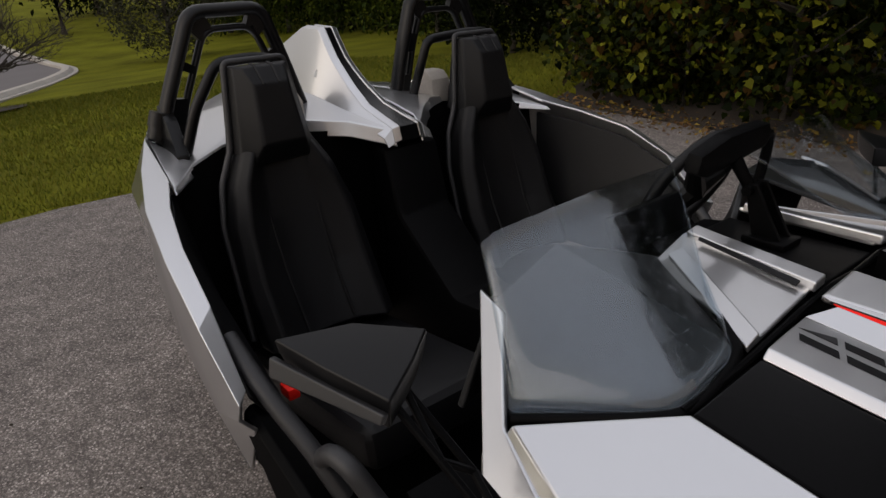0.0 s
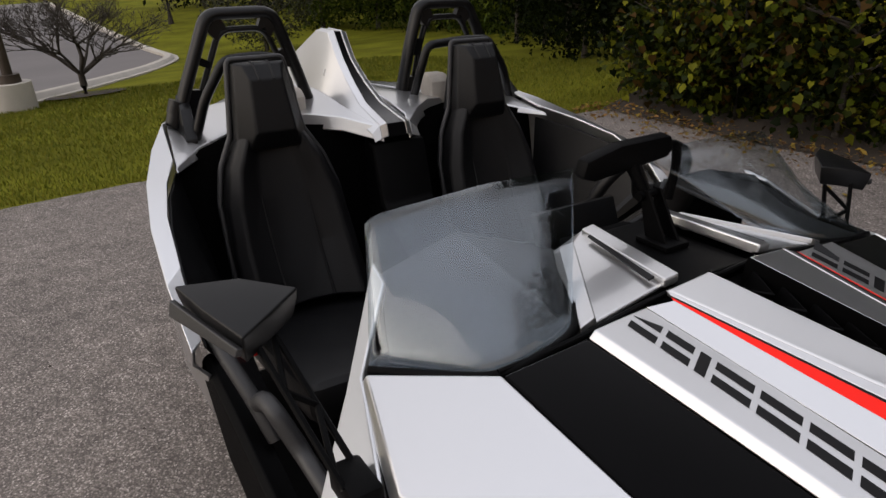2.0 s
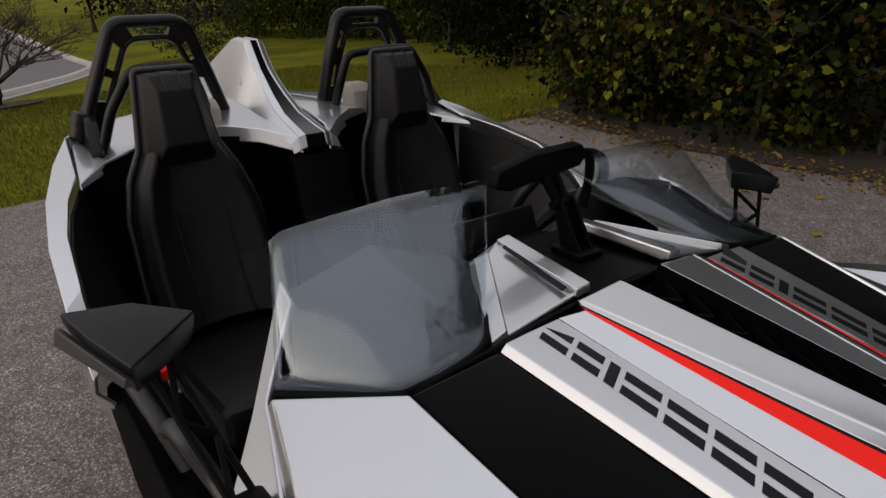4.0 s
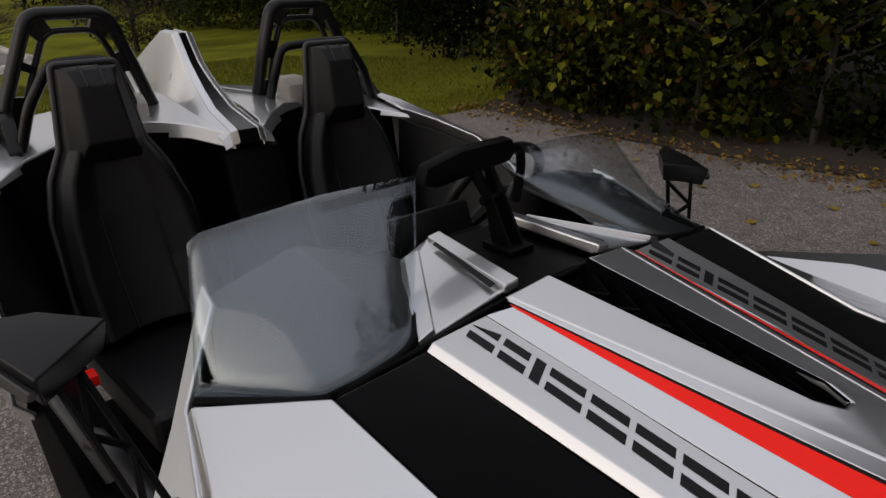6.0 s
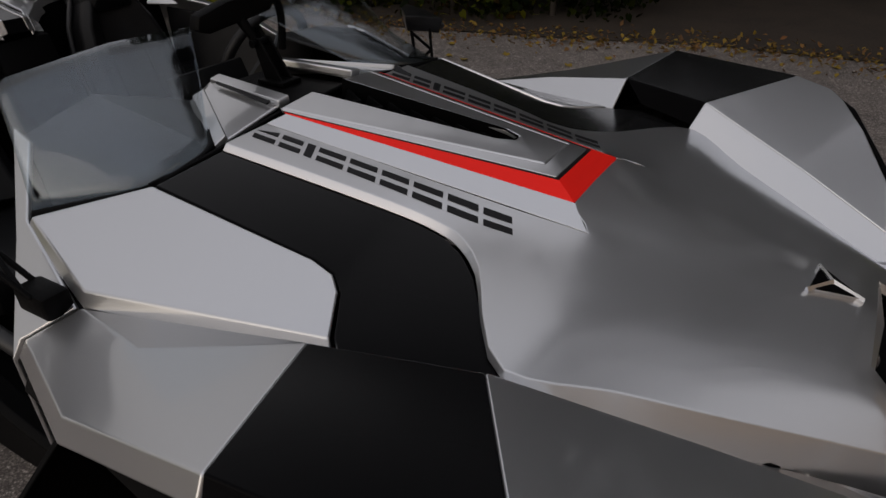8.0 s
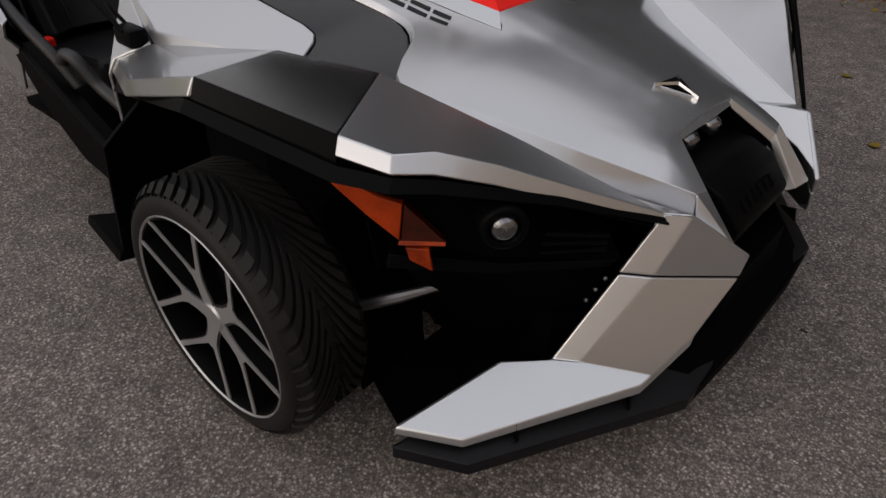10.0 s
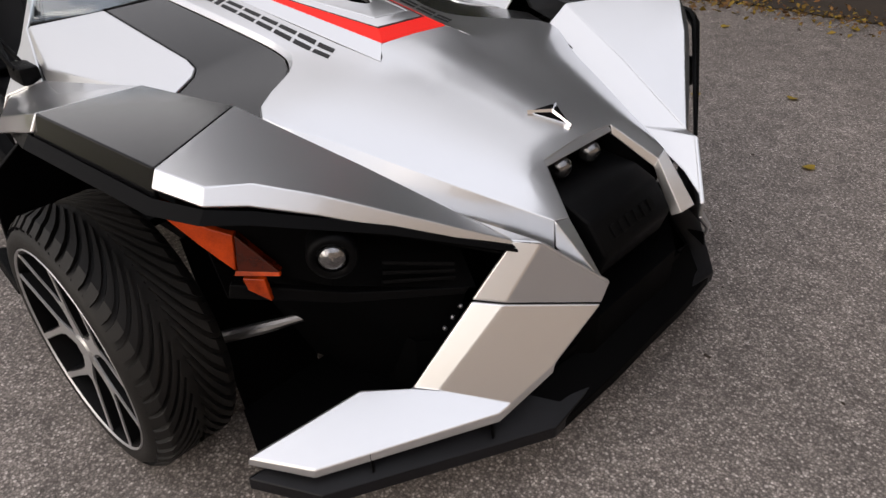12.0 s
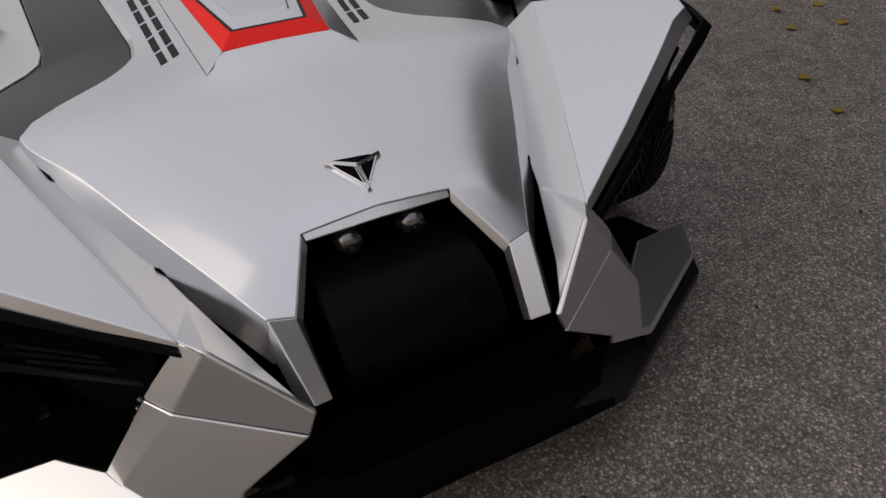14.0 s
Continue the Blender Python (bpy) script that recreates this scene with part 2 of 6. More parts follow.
BARK = material("bark", (0.035, 0.028, 0.022), 0.9, 0.0, 0.0, 0.3, 8.0, 0.8, 60, 0.6, 0.05)
POSTM = material("brown_metal_post", (0.06, 0.045, 0.035), 0.5, 0.4, 0.0, 0.15, 5.0, 0.05, 200, 0.2, 0.2)
GRASS = leaf_material("grass_blades", [(0.062, 0.082, 0.006), (0.110, 0.125, 0.010), (0.190, 0.160, 0.022)], 0.6, 0.2)
# near-black leaves in IVY, VINE and WOODS paint shade, bright ones sunlit leaves
IVY = leaf_material("shaded_vine_leaves", [(0.003, 0.006, 0.001), (0.008, 0.014, 0.002), (0.002, 0.004, 0.001), (0.010, 0.016, 0.002), (0.003, 0.006, 0.001), (0.034, 0.042, 0.004), (0.004, 0.008, 0.001), (0.012, 0.020, 0.002), (0.003, 0.005, 0.001), (0.010, 0.009, 0.002)], 0.6, 0.15, 0.04)
VINE = leaf_material("sun_and_shade_vine_leaves", [(0.005, 0.009, 0.002), (0.014, 0.022, 0.003), (0.003, 0.006, 0.001), (0.095, 0.120, 0.008), (0.005, 0.009, 0.002), (0.20, 0.20, 0.014), (0.006, 0.011, 0.002), (0.045, 0.056, 0.005), (0.003, 0.006, 0.001), (0.070, 0.036, 0.008), (0.004, 0.008, 0.001), (0.012, 0.020, 0.003)], 0.55, 0.2, 0.08)
# brighter leaf copy, the sunlight put into its greens
HEDGE = leaf_material("sunlit_hedgerow_leaves", [(0.012, 0.022, 0.003), (0.040, 0.060, 0.006), (0.020, 0.034, 0.004), (0.085, 0.105, 0.008), (0.028, 0.045, 0.005)], 0.6, 0.2, 0.06)
WOODS = leaf_material("shaded_wood_leaves", [(0.002, 0.004, 0.001), (0.006, 0.010, 0.002), (0.003, 0.005, 0.001), (0.016, 0.022, 0.003)], 0.65, 0.1, 0.03)
SHRUB = leaf_material("shrub_leaves", [(0.022, 0.027, 0.012), (0.045, 0.045, 0.024), (0.028, 0.028, 0.017)], 0.6, 0.1)
LITTER = leaf_material("dead_leaves", [(0.16, 0.075, 0.03), (0.28, 0.20, 0.03), (0.10, 0.055, 0.03), (0.22, 0.12, 0.04)], 0.7, 0.1)


# ---- mesh helpers ----
def glide(points, steps):
    """Points along a curve through the given ones that never swings past them."""
    p = np.array(points, float)
    d = np.diff(p, axis=0)
    tan = np.zeros_like(p)
    tan[0], tan[-1] = d[0], d[-1]
    a, c = d[:-1], d[1:]
    same = a * c > 0
    tan[1:-1] = np.where(same, 2 * a * c / np.where(same, a + c, 1.0), 0.0)
    out = []
    for i in range(len(d)):
        for k in range(steps):
            u = k / steps
            out.append(p[i] * (2 * u ** 3 - 3 * u ** 2 + 1) + tan[i] * (u ** 3 - 2 * u ** 2 + u) + p[i + 1] * (3 * u ** 2 - 2 * u ** 3) + tan[i + 1] * (u ** 3 - u ** 2))
    out.append(p[-1])
    return out



LEAN = -0.045                      # the body hangs a little towards the driver's side on its springs
SHEAR = Matrix(((1, 0, 0, 0), (0, 1, 0, 0), (0, LEAN, 1, 0), (0, 0, 0, 1)))


def thing(name, label, category, group="", kind=""):
    return tagged(new(name), label, category, group, kind)


def finish(bm, angle=24):
    """Smooth faces, sharp edges."""
    bmesh.ops.remove_doubles(bm, verts=bm.verts, dist=1e-5)
    for f in bm.faces:
        f.smooth = True
    for e in bm.edges:
        if len(e.link_faces) == 2 and e.calc_face_angle(0) > radians(angle):
            e.smooth = False


def part(name, bm, mat, parent=None, label="", lean=True, angle=24):
    finish(bm, angle)
    me = bpy.data.meshes.new(name)
    bm.to_mesh(me)
    bm.free()
    if lean:
        me.transform(SHEAR)
    me.materials.append(mat)
    ob = new(name, me)
    if parent is not None:
        ob.parent = parent
    if label:
        ob["label"] = label
    return ob


def q(x, y, z):
    """A place on the passenger's side, freed of the lean."""
    return (x, y, z - LEAN * y)


def poly(verts, faces, out=None):
    """A bmesh from corners and faces, its normals turned to the side of out."""
    bm = bmesh.new()
    vs = [bm.verts.new(v) for v in verts]
    for f in faces:
        bm.faces.new([vs[i] for i in f])
    bmesh.ops.delete(bm, geom=[v for v in bm.verts if not v.link_faces], context="VERTS")
    bmesh.ops.recalc_face_normals(bm, faces=bm.faces)
    if out is not None:
        bm.normal_update()
        s = sum((f.normal.dot(Vector(out)) * f.calc_area() for f in bm.faces), 0.0)
        if s < 0:
            bmesh.ops.reverse_faces(bm, faces=bm.faces)
    return bm


def mirrored(bm):
    """The same on the driver's side."""
    other = bm.copy()
    for v in other.verts:
        v.co.y = -v.co.y
    bmesh.ops.reverse_faces(other, faces=other.faces)
    return other


def shell(ob, thick=0.006, bevel=0.006, seg=2, offset=-1.0, subdiv=0, limit=22, crisp=True):
    """Thickness and rounded edges."""
    if subdiv:
        s = ob.modifiers.new("subdivide", "SUBSURF")
        s.levels = s.render_levels = subdiv
    if thick:
        s = ob.modifiers.new("thickness", "SOLIDIFY")
        s.thickness, s.offset = thick, offset
    if bevel:
        b = ob.modifiers.new("edge", "BEVEL")
        b.width, b.segments, b.limit_method, b.angle_limit = bevel, seg, "ANGLE", radians(limit)
        b.harden_normals = True
    elif thick and crisp:
        b = ob.modifiers.new("crisp", "BEVEL")
        b.width, b.segments, b.limit_method, b.angle_limit = min(0.0008, thick * 0.2), 1, "ANGLE", radians(40)
        b.harden_normals = True
    return ob


def panel(name, verts, faces, mat, parent, out=(0, 0, 1), thick=0.008, bevel=0.006, both=True, label="", subdiv=0, lift=0.0, seg=2, angle=24):
    """A body panel on the passenger's side, and its twin, whose outer edge may sit higher."""
    made = []
    bm = poly(verts, faces, out)
    twin = mirrored(bm) if both else None
    if both and lift:
        for v in twin.verts:
            v.co.z += lift * min(1.0, max(0.0, (v.co.y - 0.55) / 0.3))
    for b in ([bm, twin] if both else [bm]):
        ob = part(name, b, mat, parent, label, angle=angle)
        shell(ob, thick, bevel, seg, -1.0, subdiv)
        made.append(ob)
    return made


def box(bm, size, m):
    r = bmesh.ops.create_cube(bm, size=1.0, matrix=m @ Matrix.Diagonal((*size, 1)))
    return r["verts"]


def bevelled(bm, w=0.004, seg=2):
    bmesh.ops.bevel(bm, geom=bm.edges[:], offset=w, segments=seg, affect="EDGES", profile=0.5)
    return bm


def prism(outline, depth, axis):
    """A closed outline pushed along axis by depth."""
    bm = bmesh.new()
    a = Vector(axis).normalized() * depth
    lo = [bm.verts.new(Vector(p)) for p in outline]
    hi = [bm.verts.new(Vector(p) + a) for p in outline]
    n = len(outline)
    bm.faces.new(lo[::-1])
    bm.faces.new(hi)
    for i in range(n):
        bm.faces.new((lo[i], lo[(i + 1) % n], hi[(i + 1) % n], hi[i]))
    bmesh.ops.recalc_face_normals(bm, faces=bm.faces)
    return bm


def tube(bm, pts, radii, sides=10, closed=False):
    """A round bar along points, its thickness changing on the way."""
    pts = [Vector(p) for p in pts]
    if not isinstance(radii, (list, tuple)):
        radii = [radii] * len(pts)
    rings = []
    up = Vector((0, 0, 1))
    for i, p in enumerate(pts):
        a = pts[i - 1] if (i or closed) else p
        b = pts[(i + 1) % len(pts)] if (i < len(pts) - 1 or closed) else p
        d = (b - a).normalized()
        s = d.cross(up)
        if s.length < 1e-3:
            s = d.cross(Vector((1, 0, 0)))
        s.normalize()
        u = s.cross(d).normalized()
        rings.append([bm.verts.new(p + (s * math.cos(k * math.tau / sides) + u * math.sin(k * math.tau / sides)) * radii[i]) for k in range(sides)])
    last = len(rings) if closed else len(rings) - 1
    for i in range(last):
        r0, r1 = rings[i], rings[(i + 1) % len(rings)]
        for k in range(sides):
            bm.faces.new((r0[k], r0[(k + 1) % sides], r1[(k + 1) % sides], r1[k]))
    if not closed:
        bm.faces.new(rings[0][::-1])
        bm.faces.new(rings[-1])
    return bm


def rounded(pts, r, n=4):
    """Corners of an open line of points turned into short arcs."""
    pts = [Vector(p) for p in pts]
    out = [pts[0]]
    for a, b, c in zip(pts, pts[1:], pts[2:]):
        u, v = (a - b), (c - b)
        k = min(r, u.length * 0.45, v.length * 0.45)
        p0, p1 = b + u.normalized() * k, b + v.normalized() * k
        for i in range(n + 1):
            t = i / n
            out.append(p0.lerp(b, t).lerp(b.lerp(p1, t), t))
    return out + [pts[-1]]


def revolve(profile, sides, axis_y=True):
    """A body of revolution about the y axis from (y, radius) pairs."""
    bm = bmesh.new()
    rings = [[bm.verts.new((r * math.cos(k * math.tau / sides), y, r * math.sin(k * math.tau / sides))) for k in range(sides)] for y, r in profile]
    for r0, r1 in zip(rings, rings[1:]):
        for k in range(sides):
            bm.faces.new((r0[k], r0[(k + 1) % sides], r1[(k + 1) % sides], r1[k]))
    bmesh.ops.recalc_face_normals(bm, faces=bm.faces)
    return bm


def soup(name, verts, faces, mat):
    me = bpy.data.meshes.new(name)
    me.from_pydata([tuple(v) for v in verts], [], [tuple(f) for f in faces])
    me.materials.append(mat)
    return new(name, me)


# ---- ground ----
def ground_z(x, y):
    """The lawn falls away behind the drive and levels out."""
    d = max(0.0, -5.6 - x)
    if d < 16:
        return -0.108 * d
    e = min(d - 16, 12.4)
    return -1.728 - 0.108 * e + 0.108 * e * e / 24.8


def sheet(name, xs, ys, zf, mat):
    v = [(x, y, zf(x, y)) for x in xs for y in ys]
    n = len(ys)
    f = [(i * n + j, (i + 1) * n + j, (i + 1) * n + j + 1, i * n + j + 1) for i in range(len(xs) - 1) for j in range(n - 1)]
    return soup(name, v, f, mat)


def lawn_z(x, y):
    low = -0.06 if (x > -5.75 + 0.16 * max(0.0, min(y + 0.5, 4)) and y < 3.7) else 0.0
    return ground_z(x, y) + low + 0.03 * noise.noise((x * 0.5, y * 0.5, 0)) - 0.015


gx = [-900, -400, -150, -90, -70, -60] + [-55 + i for i in range(35)] + [-20 + 0.25 * i for i in range(61)] + [-4.5 + i for i in range(12)] + [12, 20, 40, 90, 300, 900]
gy = [-900, -300, -90, -40, -25, -15, -10] + [-8 + 0.5 * i for i in range(49)] + [18, 22, 28, 40, 90, 300, 900]
ground = sheet("ground", gx, gy, lawn_z, EARTH)
tagged(ground, "sloping lawn earth with short green grass", "ground", kind="structure")

edge_x = lambda y: -5.62 + (0.16 * (y + 0.5) if y > -0.5 else 0.012 * (y + 0.5))
drive_bm = bmesh.new()
ring = [(edge_x(y) + 0.02 * noise.noise((y * 3, 0, 5)), y) for y in [-30 + 0.5 * i for i in range(68)]]
ring += [(-4.6, 3.75), (-3.4, 3.75), (-2.2, 3.95), (-1.0, 4.2), (1.0, 4.3), (4, 4.4), (10, 4.6), (26, 5.0), (26, -30)]
vs = [drive_bm.verts.new((x, y, 0.0)) for x, y in ring]
drive_bm.faces.new(vs)
bmesh.ops.recalc_face_normals(drive_bm, faces=drive_bm.faces)
if drive_bm.faces[:][0].normal.z < 0:
    bmesh.ops.reverse_faces(drive_bm, faces=drive_bm.faces)
ext = bmesh.ops.extrude_face_region(drive_bm, geom=drive_bm.faces[:])
for v in ext["geom"]:
    if isinstance(v, bmesh.types.BMVert):
        v.co.z = 0.0
for v in vs:
    v.co.z = -0.12
bmesh.ops.recalc_face_normals(drive_bm, faces=drive_bm.faces)
driveway = part("driveway", drive_bm, ASPHALT, lean=False)
tagged(driveway, "worn grey brown asphalt drive with fine stones", "driveway", kind="structure")

# the road below the lawn and its kerb
KERB = [(-10.5, -4.2), (-14.2, -1.75), (-19.05, 0.78), (-24.1, 3.05), (-26.6, 4.05), (-28.2, 4.35), (-30.5, 4.3), (-36.5, 4.1), (-47, 3.9), (-70, 3.6)]
kerb_line = rounded([(x, y, 0) for x, y in KERB], 1.6, 5)
road_bm = bmesh.new()
left = [road_bm.verts.new((p.x, p.y, ground_z(p.x, p.y) - 0.03)) for p in kerb_line]
right = [road_bm.verts.new((p.x - 2, min(p.y - 3, -6.0), ground_z(p.x - 2, -6) - 0.03)) for p in kerb_line]
far = [road_bm.verts.new((p.x - 6, -40, ground_z(p.x - 6, -40) - 0.03)) for p in kerb_line]
for a, b in ((left, right), (right, far)):
    for i in range(len(a) - 1):
        road_bm.faces.new((a[i], a[i + 1], b[i + 1], b[i]))
bmesh.ops.recalc_face_normals(road_bm, faces=road_bm.faces)
for v in road_bm.verts:
    v.co.z += 0.06
road = part("road", road_bm, ROADM, lean=False)
tagged(road, "smooth grey asphalt road curving behind the lawn", "road", kind="structure")


def kerb(name, line, wide=0.34, high=0.15):
    bm = bmesh.new()
    rows = []
    for i, p in enumerate(line):
        d = (line[min(i + 1, len(line) - 1)] - line[max(i - 1, 0)]).normalized()
        s = Vector((d.y, -d.x, 0))
        z = ground_z(p.x, p.y)
        rows.append([bm.verts.new((p + s * a) + Vector((0, 0, z + h))) for a, h in ((-wide / 2, -0.1), (-wide / 2, high - 0.02), (-wide / 2 + 0.03, high), (wide * 0.15, high), (wide * 0.3, high - 0.03), (wide / 2, 0.045), (wide * 0.9, 0.04), (wide * 0.9, -0.1))])
    for a, b in zip(rows, rows[1:]):
        for k in range(7):
            bm.faces.new((a[k], a[k + 1], b[k + 1], b[k]))
    bmesh.ops.recalc_face_normals(bm, faces=bm.faces)
    ob = part(name, bm, KERBM, lean=False)
    return tagged(ob, "pale concrete kerb with gutter along the road", "kerb", kind="structure")


kerb("kerb", kerb_line)

# unseen wall added at the head of the drive, mirrored warm in nose and cheeks
bm = bmesh.new()
box(bm, (0.25, 15.0, 4.4), Matrix.Translation((5.2, -1.8, 1.9)))
warm_wall = part("bounce_wall", bm, WALLM, lean=False)
tagged(warm_wall, "unseen plain warm beige wall added for warm reflections in the paint", "wall", kind="structure")

# ---- the roadster ----
car = thing("three_wheel_roadster", "silver and matte black open three wheel roadster with red stripes", "vehicle")

# bonnet: side strip, bend, nose
rows = [
    [q(-1.200, -0.218, 0.912), q(-1.198, -0.28, 0.914), q(-1.195, -0.331, 0.917)],
    [q(-0.950, -0.205, 0.881), q(-0.950, -0.255, 0.880), q(-0.950, -0.305, 0.880)],
    [q(-0.800, -0.197, 0.860), q(-0.800, -0.24, 0.858), q(-0.800, -0.289, 0.854)],
    [q(-0.700, -0.192, 0.847), q(-0.715, -0.235, 0.845), q(-0.743, -0.284, 0.842)],
    [q(-0.615, -0.188, 0.836), q(-0.64, -0.235, 0.832), q(-0.678, -0.290, 0.833)],
    [q(-0.545, -0.184, 0.828), q(-0.58, -0.245, 0.824), q(-0.624, -0.322, 0.827)],
    [q(-0.460, -0.180, 0.818), q(-0.53, -0.27, 0.818), q(-0.578, -0.370, 0.823)],
    [q(-0.400, -0.150, 0.800), q(-0.42, -0.38, 0.805), q(-0.445, -0.562, 0.802)],
    [q(-0.290, -0.140, 0.777), q(-0.292, -0.33, 0.774), q(-0.295, -0.486, 0.752)],
    [q(-0.145, -0.120, 0.742), q(-0.145, -0.28, 0.736), q(-0.145, -0.412, 0.706)],
    [q(0.000, -0.120, 0.704), q(0.000, -0.24, 0.695), q(0.000, -0.338, 0.661)],
    [q(0.040, -0.150, 0.684), q(0.055, -0.225, 0.676), q(0.075, -0.300, 0.638)],
]
cent = [(-0.509, 0, 0.8405), (-0.40, 0, 0.806), (-0.29, 0, 0.779), (-0.145, 0, 0.745), (0, 0, 0.708), (0.040, 0, 0.690)]
RIM = (q(-1.195, -0.358, 0.903), q(-0.95, -0.333, 0.865), q(-0.80, -0.316, 0.838), q(-0.745, -0.310, 0.826), q(-0.686, -0.317, 0.817), q(-0.630, -0.346, 0.811), q(-0.584, -0.390, 0.807), q(-0.432, -0.580, 0.780))
FLANK = (q(-0.280, -0.522, 0.712), q(-0.130, -0.450, 0.640), q(0.012, -0.366, 0.580), q(0.085, -0.318, 0.550), q(0.165, -0.275, 0.525))
for row, rim in zip(rows[:8], RIM):
    crease, edge = Vector(row[2]), Vector(rim)
    row[2] = (*crease.lerp(edge, 0.5).xy, crease.z - 0.002)
LOW = list(RIM) + list(FLANK)
horn = (q(0.150, -0.262, 0.615), q(0.157, -0.214, 0.604))
ACROSS, ALONG = 3, 4
# each row across: centre, brow, strip, crease, then the edge below the crease
outer = [glide(row, ACROSS) for row in rows]
inner = []
for k in range(6):
    c0 = Vector(cent[k])
    brow = Vector(q(-0.508, -0.126, 0.843)) if k == 0 else c0.lerp(Vector(rows[6 + k][0]), 0.6) + Vector((0, 0, 0.001))
    full = glide([c0, brow] + rows[6 + k], ACROSS)
    inner.append(full[:2 * ACROSS])
    outer[6 + k] = full[2 * ACROSS:]
cols_out = [glide([outer[k][m] for k in range(12)], ALONG) for m in range(2 * ACROSS + 1)] + [glide(LOW[:12], ALONG)]
cols_in = [glide([inner[k][m] for k in range(6)], ALONG) for m in range(2 * ACROSS)]
bm = bmesh.new()
vo = [[bm.verts.new(p) for p in c] for c in cols_out]
vi = [[bm.verts.new(p) for p in c] for c in cols_in] + [vo[0][6 * ALONG:]]
for grid in (vo, vi):
    for a, c in zip(grid, grid[1:]):
        for k in range(len(a) - 1):
            bm.faces.new((a[k], c[k], c[k + 1], a[k + 1]))
hv = [bm.verts.new(p) for p in horn]
tip_low = bm.verts.new(LOW[12])
last = [c[-1] for c in vo]
bm.faces.new(last[:ACROSS + 1] + [hv[0], hv[1]])
bm.faces.new(last[ACROSS:2 * ACROSS + 1] + [hv[0]])
bm.faces.new((last[2 * ACROSS], last[2 * ACROSS + 1], tip_low, hv[0]))
twin = mirrored(bm)
me_tmp = bpy.data.meshes.new("tmp")
twin.to_mesh(me_tmp)
twin.free()
bm.from_mesh(me_tmp)
bpy.data.meshes.remove(me_tmp)
bmesh.ops.remove_doubles(bm, verts=bm.verts, dist=1e-4)
bmesh.ops.recalc_face_normals(bm, faces=bm.faces)
if sum(f.normal.z for f in bm.faces) < 0:
    bmesh.ops.reverse_faces(bm, faces=bm.faces)
hood = part("bonnet", bm, PAINT, car, "silver metallic bonnet", angle=26)
shell(hood, 0.006, 0.006, limit=26)

# nostril frame
V = [q(0.040, -0.150, 0.684), q(0.157, -0.214, 0.604), q(0.150, -0.262, 0.615), q(0.268, -0.238, 0.497), q(0.250, -0.203, 0.478), q(0.225, -0.20, 0.46), q(0.152, -0.203, 0.582), q(0.050, -0.145, 0.660), q(0.235, -0.262, 0.488), q(0.165, -0.275, 0.560)]
F = [(1, 2, 3, 4), (1, 4, 5, 6), (0, 1, 6, 7), (2, 9, 8, 3)]
panel("nostril_frame", V, F, PAINT, car, (1, -0.3, 0.6), 0.008, 0.004)
bm = poly([(0.034, -0.150, 0.6755), (0.038, 0, 0.6880), (0.034, 0.150, 0.6755), (0.048, 0.147, 0.6635), (0.056, 0, 0.671), (0.048, -0.147, 0.6635)], [(0, 1, 4, 5), (1, 2, 3, 4)], (1, 0, 0))
shell(part("nostril_brow", bm, PAINT, car), 0.006, 0.003)

# hump with red stripe, groove and vent bezel
B0 = [q(-1.200, -0.218, 0.912), q(-0.460, -0.180, 0.818)]
B1 = [q(-1.168, -0.186, 0.929), q(-0.508, -0.128, 0.844)]
B2 = [q(-1.178, -0.183, 0.931), q(-0.556, -0.092, 0.866)]
B3 = [q(-1.184, -0.178, 0.931), q(-0.564, -0.085, 0.867)]
B4 = [q(-1.200, -0.171, 0.9325), q(-0.598, -0.064, 0.879)]


def flip(p):
    return (p[0], -p[1], p[2])


def ring_faces(a, b, mat, name, thick=0.004, bevel=0.002, label=""):
    V = [a[0], a[1], flip(a[1]), flip(a[0]), b[0], b[1], flip(b[1]), flip(b[0])]
    bm = poly(V, [(0, 1, 5, 4), (1, 2, 6, 5), (2, 3, 7, 6)], (0, 0, 1))
    ob = part(name, bm, mat, car, label)
    return shell(ob, thick, bevel)


V = [B0[0], B0[1], B1[1], B1[0]]
panel("bulge", V, [(0, 1, 2, 3)], PAINT, car, (0, 0, 1), 0.004, 0.0)
ring_faces(B1, B2, RED, "red_stripe", label="red stripe decal round the vent")
ring_faces(B2, B3, DECAL, "groove", label="thin black groove")
ring_faces(B3, B4, PAINT, "vent_bezel", bevel=0.004, label="silver vent bezel")
# top of the bezel round the vent, with a long opening
VR, VF = q(-1.200, -0.058, 0.936), q(-0.735, -0.030, 0.899)
VT = q(-0.692, -0.010, 0.895)
V = [B4[0], B4[1], flip(B4[1]), flip(B4[0]), VR, VF, VT, flip(VT), flip(VF), flip(VR)]
bm = poly(V, [(0, 1, 5, 4), (1, 6, 5), (1, 2, 7, 6), (2, 8, 7), (2, 3, 9, 8)], (0, 0, 1))
shell(part("vent_rim", bm, PAINT, car), 0.016, 0.007, 3)
V = [VR, VF, VT, flip(VT), flip(VF), flip(VR)]
lowv = [(x, y * 0.8, z - 0.055) for x, y, z in V]
bm = poly(V + lowv, [(0, 1, 7, 6), (1, 2, 8, 7), (2, 3, 9, 8), (3, 4, 10, 9), (4, 5, 11, 10), (6, 7, 8, 9, 10, 11)], (0, 0, 1))
vent = part("vent", bm, DARK, car, "black bonnet vent well")
